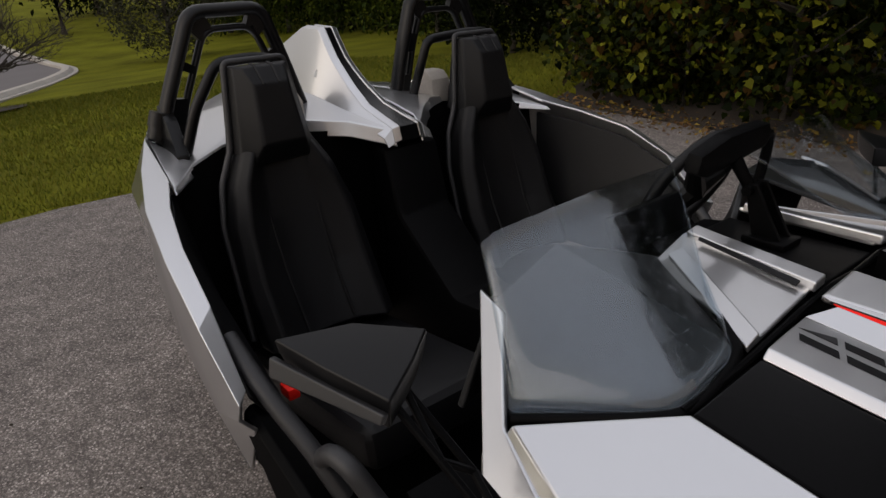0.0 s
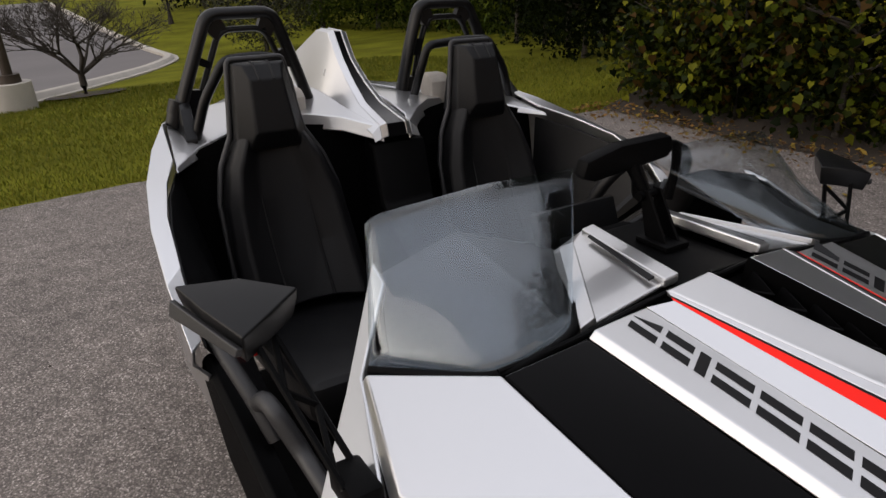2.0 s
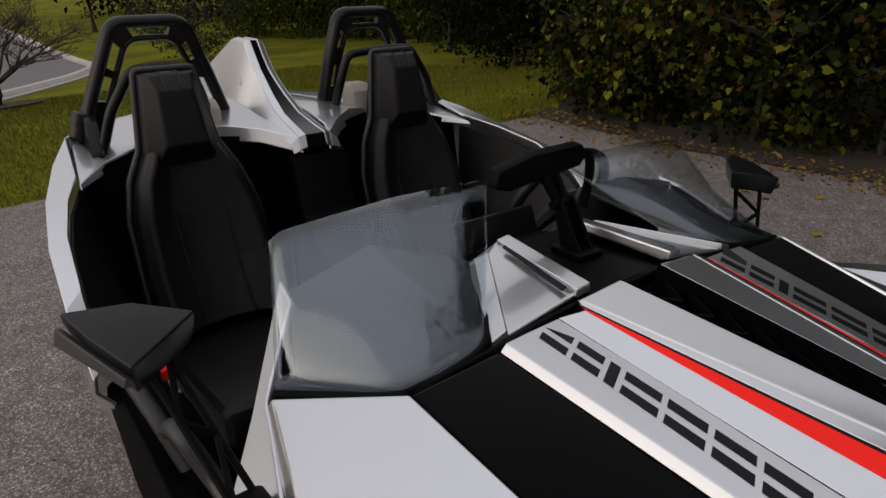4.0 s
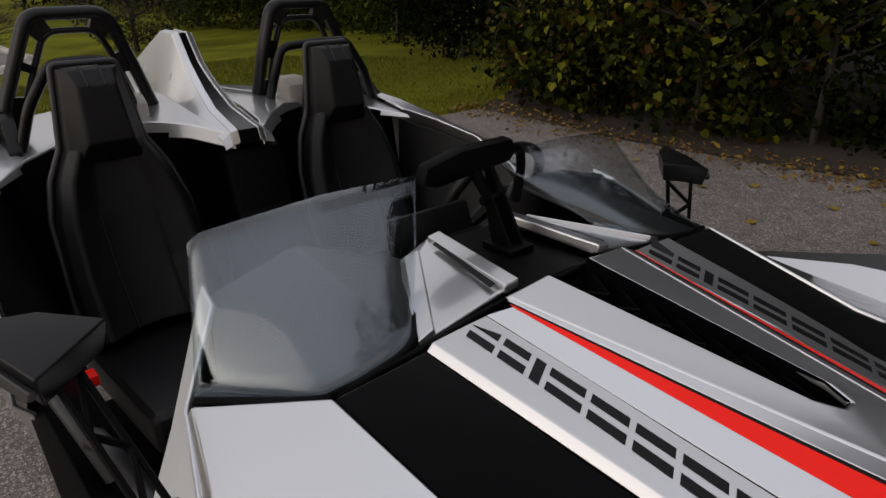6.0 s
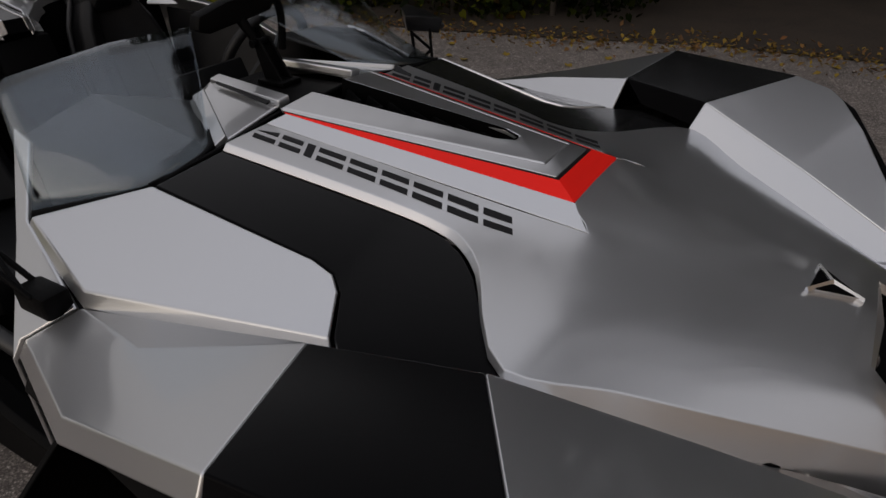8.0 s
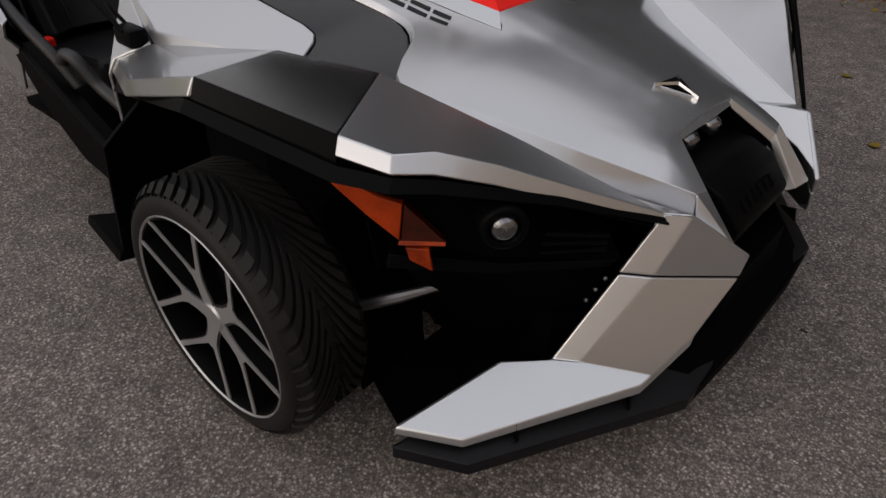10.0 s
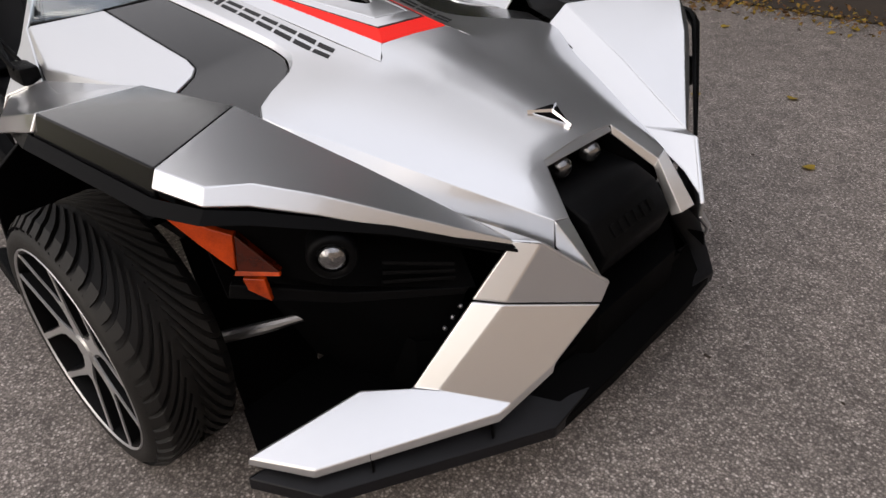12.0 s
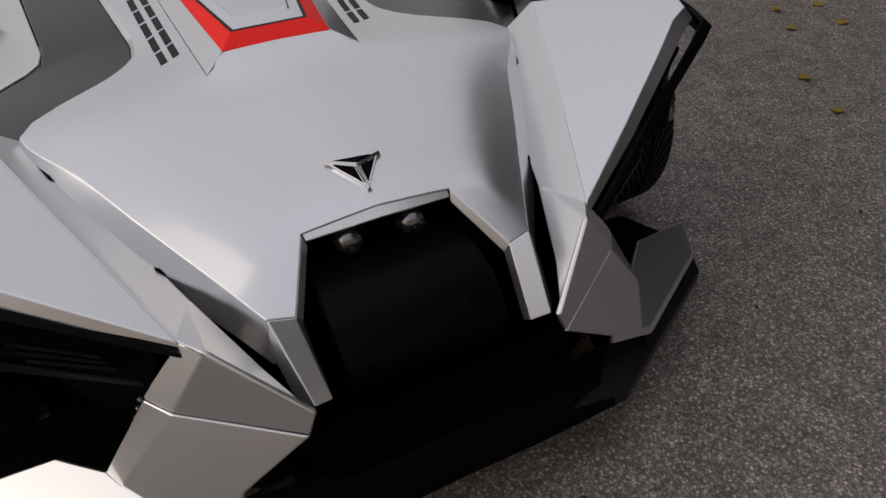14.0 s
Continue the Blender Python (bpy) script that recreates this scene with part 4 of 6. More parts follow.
# cowl between the screens
V = [q(-1.222, -0.343, 0.902), q(-1.225, -0.115, 0.930), q(-1.486, -0.100, 0.934), q(-1.495, -0.19, 0.895), q(-1.45, -0.165, 0.925), q(-1.31, -0.30, 0.915), q(-1.44, -0.205, 0.875)]
panel("cowl_side", V, [(0, 1, 4, 5), (1, 2, 4), (2, 3, 4), (3, 6, 5, 4), (5, 6, 0)], PAINT, car, (0, 0, 1), 0.01, 0.005, label="silver cowl wing")
V = [q(-1.222, -0.352, 0.907), q(-1.222, -0.318, 0.918), q(-1.452, -0.160, 0.934), q(-1.464, -0.190, 0.924)]
panel("cowl_edge", V, [(0, 1, 2, 3)], PAINT, car, (0, -0.4, 1), 0.014, 0.003, label="raised silver edge of the cowl wing")
V = [q(-1.470, -0.122, 0.946), q(-1.216, -0.155, 0.940), q(-1.216, -0.118, 0.943), q(-1.470, -0.088, 0.949)]
panel("cowl_ridge", V, [(0, 1, 2, 3)], PAINT, car, (0, 0, 1), 0.020, 0.004, label="raised silver ridge of the cowl")
V = [q(-1.440, -0.132, 0.9415), q(-1.240, -0.170, 0.9345), q(-1.240, -0.156, 0.9375), q(-1.440, -0.125, 0.9445)]
panel("cowl_slit", V, [(0, 1, 2, 3)], DECAL, car, (0, 0, 1), 0.004, 0.0, label="thin dark slit beside the ridge")
under = prism([(-1.20, -0.34, 0.84), (-1.20, 0.34, 0.84), (-1.47, 0.16, 0.84), (-1.56, 0.10, 0.84), (-1.56, -0.10, 0.84), (-1.47, -0.16, 0.84)], 0.04, (0, 0, 1))
part("cowl_tray", under, DARK, car, "black tray under the cowl")
V = [(-1.225, -0.108, 0.905), (-1.225, 0.108, 0.905), (-1.50, 0.092, 0.905), (-1.50, -0.092, 0.905)]
shell(part("cowl_centre", poly(V, [(0, 1, 2, 3)], (0, 0, 1)), TRIM, car, "black cowl centre"), 0.05, 0.006)
for s in (-1, 1):
    bm = bmesh.new()
    tube(bm, rounded([(-1.212, s * 0.53, 0.872), (-1.209, s * 0.45, 0.876), (-1.209, s * 0.355, 0.884), (-1.212, s * 0.22, 0.900), (-1.212, s * 0.10, 0.912), (-1.212, 0, 0.905)], 0.02), 0.006, 8)
    part("cowl_seal", bm, TRIM, car)

# wind screens, one sheet for each seat
def eased(line, n, passes):
    """A line walked at even steps, its corners eased."""
    pts = [Vector(p) for p in line]
    run = [0.0]
    for a, c in zip(pts, pts[1:]):
        run.append(run[-1] + (c - a).length)
    out = []
    for k in range(n):
        s = run[-1] * k / (n - 1)
        i = max(j for j in range(len(pts) - 1) if run[j] <= s + 1e-9)
        out.append(pts[i].lerp(pts[i + 1], (s - run[i]) / (run[i + 1] - run[i])))
    for _ in range(passes):
        out = [out[0]] + [(out[k - 1] + out[k] * 2 + out[k + 1]) / 4 for k in range(1, n - 1)] + [out[-1]]
    return out


def screen(s):
    base = eased([q(-1.400, -0.664, 0.855), q(-1.205, -0.533, 0.895), q(-1.225, -0.355, 0.902), q(-1.330, -0.272, 0.912)], 41, 14)
    top = eased([q(-1.538, -0.583, 1.052), q(-1.531, -0.566, 1.069), q(-1.505, -0.34, 1.084), q(-1.52, -0.105, 1.062)], 41, 1)
    bm = bmesh.new()
    g = []
    for t in [k / 8 for k in range(9)]:
        row = []
        for pa, pb in zip(base, top):
            p = pa.lerp(pb, t)
            p.x += 0.004 * math.sin(math.pi * t)
            row.append(bm.verts.new((p.x, p.y * s, p.z)))
        g.append(row)
    for a, c in zip(g, g[1:]):
        for k in range(40):
            bm.faces.new((a[k], a[k + 1], c[k + 1], c[k]))
    bmesh.ops.recalc_face_normals(bm, faces=bm.faces)
    ob = part("windscreen", bm, CLEAR, car, "clear low plastic windscreen", angle=60)
    shell(ob, 0.004, 0.0, crisp=False)
    ob.visible_shadow = False
    bm = bmesh.new()
    tube(bm, [(p.x + 0.004, p.y * s, p.z - 0.004) for p in base], 0.009, 8)
    part("screen_seal", bm, TRIM, ob, "black rubber seal at the foot of the screen", angle=60)
    return ob


screen(1)
screen(-1)

# scuttle sides beside the screens, dashboard
V = [q(-1.570, -0.562, 0.960), q(-1.505, -0.572, 0.946), q(-1.392, -0.684, 0.850), q(-1.18, -0.757, 0.766), q(-1.228, -0.838, 0.734), q(-1.25, -0.858, 0.690), q(-1.415, -0.708, 0.805), q(-1.27, -0.855, 0.45), q(-1.42, -0.71, 0.45)]
panel("scuttle_side", V, [(0, 1, 2, 6), (2, 3, 4, 5, 6), (6, 5, 7, 8)], PAINT, car, (0, -1, 0.4), 0.012, 0.006, label="silver scuttle side")
for s in (1, -1):
    V = [(-1.225, -0.525 * s, 0.865), (-1.235, -0.345 * s, 0.880), (-1.40, -0.625 * s, 0.830), (-1.535, -0.568 * s, 0.925), (-1.585, -0.36 * s, 0.950), (-1.50, -0.17 * s, 0.895), (-1.60, -0.60 * s, 0.70), (-1.66, -0.36 * s, 0.72), (-1.60, -0.10 * s, 0.72), (-1.50, -0.10 * s, 0.90)]
    if s < 0:
        V[4], V[5] = q(-1.606, 0.456, 0.922), q(-1.530, 0.190, 0.972)
    b0 = poly(V, [(0, 1, 4, 3, 2), (1, 5, 4), (3, 4, 7, 6), (4, 5, 9, 8, 7)], (0, 0, 1))
    shell(part("dashboard", b0, DASH, car, "satin black dashboard"), 0.015, 0.01)

# steering wheel and display
sw = bmesh.new()
R = Matrix.Translation((-1.76, 0.365, 0.85)) @ Matrix.Rotation(radians(-64), 4, "Y")
pts = [R @ Vector((0.165 * math.cos(a), 0.175 * math.sin(a), 0)) for a in [i * math.tau / 32 for i in range(32)]]
tube(sw, pts, 0.016, 8, closed=True)
wheel_rim = part("steering_wheel", sw, VINYL, car, "black steering wheel", angle=60)
bm = bmesh.new()
for a in (0, 120, 240):
    tube(bm, [R @ Vector((0, 0, -0.02)), R @ Vector((0.16 * math.cos(radians(a + 90)), 0.17 * math.sin(radians(a + 90)), 0))], [0.03, 0.012], 8)
part("spoke", bm, SATIN, wheel_rim)
bm = bmesh.new()
box(bm, (0.03, 0.26, 0.14), Matrix.Translation((-1.66, 0.05, 0.83)) @ Matrix.Rotation(radians(-20), 4, "Y"))
part("display", bevelled(bm, 0.008), SATIN, car, "black centre display")

# centre mirror on its bracket
bm = prism([(-1.445, -0.146, 1.058), (-1.445, -0.134, 1.092), (-1.445, -0.04, 1.112), (-1.445, 0.105, 1.114), (-1.445, 0.116, 1.086), (-1.445, 0.10, 1.066), (-1.445, -0.11, 1.046)], 0.032, (-1, 0, 0.1))
mir = part("centre_mirror", bevelled(bm, 0.006), TRIM, car, "black slab centre mirror on a slotted bracket")
for y in (0.0, 0.036):
    bm = prism([(-1.405, y, 0.915), (-1.345, y, 0.915), (-1.375, y, 0.965), (-1.405, y, 1.018), (-1.428, y, 1.018), (-1.42, y, 0.97)], 0.007, (0, 1, 0))
    part("bracket", bevelled(bm, 0.002, 1), TRIM, mir)
bm = bmesh.new()
tube(bm, [(-1.42, -0.012, 1.005), (-1.42, 0.046, 1.005)], 0.010, 10)
part("pivot", bm, TRIM, mir, angle=50)
bm = bmesh.new()
tube(bm, [(-1.425, 0.012, 1.005), (-1.455, 0.0, 1.06)], [0.011, 0.014], 10)
part("neck", bm, TRIM, mir, angle=50)
bm = bmesh.new()
box(bm, (0.085, 0.070, 0.014), Matrix.Translation((-1.375, 0.020, 0.912)))
part("bracket_foot", bevelled(bm, 0.003), TRIM, mir)
bm = bmesh.new()
tube(bm, rounded([(-1.46, 0.10, 1.090), (-1.465, 0.148, 1.085), (-1.475, 0.165, 1.03), (-1.485, 0.160, 0.95)], 0.04, 5), 0.011, 10)
part("mirror_arm", bm, TRIM, mir)

# side mirrors on lattice stalks
def side_mirror(s):
    """A flat wedge of a housing with a slotted outer lip, on a lattice stalk."""
    shift = Matrix() if s > 0 else Matrix.Translation((0.012, 0.0, -0.035))
    top = [(-1.583, -0.914, 1.015), (-1.540, -0.818, 1.018), (-1.474, -0.742, 1.004), (-1.432, -0.798, 1.000), (-1.397, -0.862, 0.988), (-1.490, -0.895, 1.006)]
    mid = [(x * 0.97 - 0.045, y * 0.97 - 0.025, z - 0.020) for x, y, z in top]
    low = [(x * 0.86 - 0.209, y * 0.86 - 0.117, z - 0.052) for x, y, z in top]
    V = [q(*p) for p in top + mid + low] + [q(-1.490, -0.835, 1.014), q(-1.490, -0.835, 0.945)]
    F = [(i, (i + 1) % 6, 18) for i in range(6)] + [(12 + i, 12 + (i + 1) % 6, 19) for i in range(6)]
    F += [(6 * r + i, 6 * r + (i + 1) % 6, 6 * r + 6 + (i + 1) % 6, 6 * r + 6 + i) for r in range(2) for i in range(6)]
    lip = [q(-1.580, -0.926, 0.994), q(-1.398, -0.872, 0.972), q(-1.400, -0.877, 0.957), q(-1.574, -0.934, 0.968)]

    def sided(bm):
        if s > 0:
            return bm
        other = mirrored(bm)
        bm.free()
        other.transform(shift)
        return other

    housing = part("side_mirror", sided(poly(V, F)), SATIN, car, "black wedge side mirror on a lattice stalk", angle=40)
    shell(housing, 0.0, 0.004, limit=30)
    shell(part("mirror_lip", sided(poly(lip, [(0, 1, 2, 3)], (0.3, -1, 0))), GREYTRIM, housing, "dark grey lower lip of the mirror"), 0.012, 0.003)
    if s > 0:
        a0, a1 = Vector(q(-1.470, -0.800, 0.95)), Vector(q(-1.27, -0.765, 0.80))
        b0, b1 = Vector(q(-1.430, -0.835, 0.95)), Vector(q(-1.225, -0.800, 0.80))
        foot = pose(-1.235, -0.775, 0.745)
    else:
        a0, a1 = Vector((-1.462, 0.775, 0.885)), Vector((-1.430, 0.765, 0.690))
        b0, b1 = Vector((-1.418, 0.825, 0.885)), Vector((-1.372, 0.770, 0.690))
        foot = pose(-1.40, 0.745, 0.690)
    for u, v in ((a0, a1), (b0, b1), (a0.lerp(a1, 0.05), b0.lerp(b1, 0.35)), (b0.lerp(b1, 0.35), a0.lerp(a1, 0.6)), (a0.lerp(a1, 0.6), b0.lerp(b1, 0.92))):
        bm = bmesh.new()
        run = (v - u)
        tilt = run.to_track_quat("Z", "Y").to_matrix().to_4x4()
        box(bm, (0.010, 0.010, run.length + 0.008), Matrix.Translation(u.lerp(v, 0.5)) @ tilt)
        part("stalk_bar", bevelled(bm, 0.002, 1), TRIM, housing)
    bm = bmesh.new()
    box(bm, (0.09, 0.055, 0.05), foot)
    part("stalk_foot", bevelled(bm, 0.01), TRIM, housing)


side_mirror(1)
side_mirror(-1)

# seats
def seat(s):
    c = -0.40 * s
    side = [(0.090, 0.985), (0.110, 0.950), (0.156, 0.872), (0.188, 0.77), (0.202, 0.62), (0.204, 0.44)]
    xf = [-2.575, -2.555, -2.535, -2.505, -2.46, -2.37]
    bm = bmesh.new()
    cols = []
    for (w, z), x in zip(side, xf):
        cols.append([bm.verts.new((x - 0.07, c - w, z - 0.01)), bm.verts.new((x, c - w, z)), bm.verts.new((x + 0.030, c - w * 0.80, z)), bm.verts.new((x - 0.012, c - w * 0.42, z)), bm.verts.new((x - 0.022, c, z)), bm.verts.new((x - 0.012, c + w * 0.42, z)), bm.verts.new((x + 0.030, c + w * 0.80, z)), bm.verts.new((x, c + w, z)), bm.verts.new((x - 0.07, c + w, z - 0.01))])
    for a, b in zip(cols, cols[1:]):
        for k in range(8):
            bm.faces.new((a[k], a[k + 1], b[k + 1], b[k]))
        bm.faces.new((a[0], b[0], b[8], a[8]))
    bm.faces.new(cols[0])
    bm.faces.new(cols[-1][::-1])
    bmesh.ops.recalc_face_normals(bm, faces=bm.faces)
    st = part("seat", bm, VINYL, car, "black vinyl bucket seat")
    shell(st, 0.0, 0.012, 3)
    V = [(-2.595, -0.080, 1.172), (-2.595, 0.080, 1.172), (-2.56, 0.110, 0.945), (-2.56, -0.110, 0.945), (-2.64, -0.084, 1.166), (-2.64, 0.084, 1.166), (-2.65, 0.118, 0.93), (-2.65, -0.118, 0.93), (-2.535, -0.050, 1.128), (-2.535, 0.050, 1.128), (-2.505, 0.062, 0.975), (-2.505, -0.062, 0.975), (-2.572, -0.058, 1.170), (-2.572, 0.058, 1.170), (-2.540, -0.085, 0.912), (-2.540, 0.085, 0.912)]
    F = [(0, 3, 11, 8), (0, 8, 12), (8, 9, 13, 12), (9, 8, 11, 10), (1, 13, 9), (1, 9, 10, 2), (0, 12, 13, 1), (4, 0, 1, 5), (4, 7, 3, 0), (5, 1, 2, 6), (7, 4, 5, 6), (3, 14, 11), (11, 14, 15, 10), (10, 15, 2), (3, 7, 6, 2, 15, 14)]
    b0 = poly([(x, y + c, z) for x, y, z in V], F)
    shell(part("headrest", b0, VINYL, st, "black padded headrest"), 0.0, 0.007)
    bm = bmesh.new()
    half = [(-2.46, 0.212, 0.45), (-2.555, 0.198, 0.76), (-2.585, 0.168, 0.868), (-2.605, 0.118, 0.955), (-2.625, 0.086, 1.180)]
    loop = rounded([(x, c - y, z) for x, y, z in half] + [(x, c + y, z) for x, y, z in half[::-1]], 0.015, 3)
    tube(bm, loop, 0.009, 8)
    part("seat_shell_edge", bm, GREYTRIM, st, "dark grey seat shell edge", angle=60)
    for dy in (-0.024, 0.026):
        bm = bmesh.new()
        tube(bm, [(-2.600, c + dy, 1.173), (-2.572, c + dy, 1.171), (-2.534, c + dy * 0.9, 1.128)], 0.0035, 6)
        part("seam", bm, VINYL, st, angle=60)
    bm = bmesh.new()
    box(bm, (0.64, 0.44, 0.13), Matrix.Translation((-2.21, c, 0.365)) @ Matrix.Rotation(radians(-7), 4, "Y"))
    part("seat_cushion", bevelled(bm, 0.04, 3), VINYL, st)
    for dy in (-0.075, 0.075):
        bm = bmesh.new()
        tube(bm, [(-2.546, c + dy, 0.92), (-2.546, c + dy, 0.86), (-2.518, c + dy, 0.76), (-2.472, c + dy, 0.62), (-2.385, c + dy, 0.45)], 0.005, 6)
        part("seam", bm, VINYL, st, angle=60)


seat(1)
seat(-1)

# roll hoops: a flat frame with slots, on clamped feet
def hoop(c, s):
    X = -2.86
    inn = 0.06 if s > 0 else 0.16          # reach of the belt guide towards the middle
    out = [(0.270, 0.905), (0.226, 1.04), (0.108, 1.295), (-0.108, 1.295), (-0.160, 1.14), (-0.215, 0.945)]
    ins = [(0.215, 0.905), (0.170, 1.04), (0.074, 1.245), (-0.074, 1.245), (-0.115, 1.14), (-0.168, 0.945)]
    P = lambda o: [(X, c - o[0] * s, o[1])]
    hp = None
    for nm, line, r in (("roll_hoop", out, 0.020), ("inner_hoop", ins, 0.010)):
        bm = bmesh.new()
        tube(bm, rounded([P(o)[0] for o in line], 0.04, 5), r, 10)
        for v in bm.verts:
            v.co.x = X + (v.co.x - X) * 1.5
        ob = part(nm, bm, SATIN, hp if hp else car, "satin black roll hoop with slotted frame" if not hp else "", angle=60)
        hp = hp or ob
    for i, j, gaps in ((0, 1, ((0.0, 1.0),)), (1, 2, ((0.0, 0.10), (0.42, 0.52), (0.84, 1.0))), (2, 3, ((0.0, 0.16), (0.84, 1.0))), (3, 4, ((0.0, 0.30), (0.75, 1.0))), (4, 5, ((0.0, 0.15), (0.55, 1.0)))):
        for t0, t1 in gaps:
            quad = []
            for src, t in ((out, t0), (out, t1), (ins, t1), (ins, t0)):
                p = Vector((X, c - src[i][0] * s, src[i][1])).lerp(Vector((X, c - src[j][0] * s, src[j][1])), t)
                quad.append(tuple(p + Vector((0.014, 0, 0))))
            bm = prism(quad, 0.028, (-1, 0, 0))
            part("web", bm, SATIN, hp, angle=30)
    for o in ((0.258, 0.975), (0.246, 1.015)):
        bm = bmesh.new()
        tube(bm, [(X, c - (o[0] + 0.012) * s, o[1] - 0.025), (X, c - (o[0] - 0.004) * s, o[1] + 0.015)], 0.032, 12)
        part("clamp", bm, SATIN, hp, "satin black clamp sleeve", angle=50)
    b0 = prism([(X - 0.05, c - 0.30 * s, 0.90), (X + 0.13, c - 0.285 * s, 0.905), (X + 0.13, c - 0.16 * s, 0.905), (X - 0.05, c - 0.15 * s, 0.90)], 0.02, (0, 0, 1))
    part("hoop_foot", bevelled(b0, 0.004), SATIN, hp)
    b0 = prism([(X - 0.02, c - 0.272 * s, 0.91), (X + 0.15, c - 0.272 * s, 0.915), (X + 0.145, c - 0.272 * s, 0.935), (X + 0.06, c - 0.255 * s, 1.015), (X - 0.02, c - 0.245 * s, 1.05)], 0.035, (0, s, 0))
    part("hoop_gusset", bevelled(b0, 0.004), SATIN, hp, "satin black gusset")
    bm = bmesh.new()
    tube(bm, rounded([(-2.75, c - 0.235 * s, 0.925), (-2.73, c - 0.190 * s, 1.05), (-2.72, c - 0.112 * s, 1.168), (-2.72, c, 1.172), (-2.72, c + inn * s, 1.162), (-2.73, c + (inn + 0.035) * s, 1.06), (-2.77, c + (inn + 0.05) * s, 0.95)], 0.03), 0.016, 8)
    part("belt_guide", bm, SATIN, hp, "satin black belt guide", angle=60)
    bm = prism([(-2.82, c + 0.06 * s, 0.93), (-2.73, c + 0.06 * s, 0.93), (-2.73, c + 0.06 * s, 1.025), (-2.76, c + 0.06 * s, 1.05), (-2.82, c + 0.06 * s, 1.05)], 0.085, (0, s, 0))
    part("belt_reel_cover", bevelled(bm, 0.01), KERBM, hp, "pale belt reel cover")


hoop(-0.355, 1)
hoop(0.435, -1)

# fin and rear deck
SP = [(-2.478, 0.912, 0.034), (-2.490, 0.955, 0.033), (-2.550, 0.969, 0.030), (-2.650, 0.995, 0.025), (-2.735, 1.046, 0.019), (-2.785, 1.084, 0.015), (-2.828, 1.122, 0.013), (-2.862, 1.170, 0.012), (-2.890, 1.214, 0.012), (-2.995, 1.214, 0.012), (-3.150, 1.148, 0.012), (-3.310, 1.078, 0.012), (-3.450, 1.018, 0.012)]
n = len(SP)
VV = [(x, y, z) for x, z, w in SP for y in (-w, w)]
shell(part("fin_spine", poly(VV, [(2 * i, 2 * i + 1, 2 * i + 3, 2 * i + 2) for i in range(n - 1)], (0, 0, 1)), MATTE, car, "matte black fin spine"), 0.01, 0.003)
A = [(x, -w - 0.001, z + 0.004) for x, z, w in SP]
B = [(x - 0.008, -w - 0.024, z - 0.004) for x, z, w in SP]
C = [(-2.482, -0.085, 0.9), (-2.5, -0.086, 0.925), (-2.56, -0.09, 0.945), (-2.66, -0.094, 0.965), (-2.745, -0.094, 0.974), (-2.8, -0.094, 0.978), (-2.85, -0.094, 0.98), (-2.89, -0.094, 0.981), (-2.93, -0.094, 0.982), (-3.01, -0.094, 0.981), (-3.15, -0.094, 0.978), (-3.31, -0.094, 0.966), (-3.45, -0.094, 0.95)]
panel("fin_edge", A + B, [(i, i + 1, n + 1 + i, n + i) for i in range(n - 1)], PAINT, car, (0, -1, 0.3), 0.008, 0.003, label="bright silver edge of the fin")
panel("fin_side", B + C, [(i, i + 1, n + 1 + i, n + i) for i in range(n - 1)], PAINT, car, (0, -1, 0.3), 0.006, 0.0, label="silver rear fin side", angle=50)
for k in range(9):
    bm = bmesh.new()
    box(bm, (0.030, 0.004, 0.026), Matrix.Translation((-3.21 + k * 0.0385, -0.064, 1.072)) @ Matrix.Rotation(radians(-18), 4, "X"))
    part("fin_bar", bm, CHROME, car)
bm = bmesh.new()
box(bm, (0.040, 0.005, 0.018), Matrix.Translation((-2.986, -0.076, 1.037)) @ Matrix.Rotation(radians(-18), 4, "X"))
part("red_badge", bm, RED, car, "small red badge on the fin")
E_ = [(-2.500, -0.05, 0.945), (-2.60, -0.15, 0.980), (-2.68, -0.24, 0.990), (-2.745, -0.35, 0.975), (-2.76, -0.48, 0.955), (-2.68, -0.60, 0.945), (-2.56, -0.70, 0.925)]
E_ = [q(*p) for p in E_]
G_ = [(x + 0.015, y, z - d) for (x, y, z), d in zip(E_, (0.047, 0.047, 0.047, 0.047, 0.042, 0.030, 0.012))]
H_ = [(-2.56, -0.075, 0.965), (-2.70, -0.088, 0.985), (-2.90, -0.09, 1.008), (-3.05, -0.09, 1.01), (-3.45, -0.09, 0.985), q(-3.40, -0.42, 0.90), q(-3.19, -0.53, 0.955), q(-3.05, -0.60, 0.965), q(-2.84, -0.655, 0.985)]
V = E_ + G_ + H_
panel("rear_deck", V, [(0, 1, 14), (1, 2, 15, 14), (2, 3, 16, 15), (3, 4, 17, 16), (4, 5, 22, 21, 20, 17), (5, 6, 22), (17, 20, 19, 18)] + [(i, 7 + i, 8 + i, i + 1) for i in range(6)], PAINT, car, (0.3, 0, 1), 0.008, 0.006, label="silver rear deck")
V = [(-2.52, 0.0, 0.93), (-2.62, -0.13, 0.955), (-2.70, -0.24, 0.960), (-2.76, -0.36, 0.945), (-2.76, -0.48, 0.925), (-2.64, -0.68, 0.90), (-2.60, -0.72, 0.30), (-2.58, 0.0, 0.30)]
panel("bulkhead", V, [(0, 1, 2, 3, 4, 5, 6, 7)], DARK, car, (1, 0, 0), 0.01, 0.0, label="black cabin bulkhead")
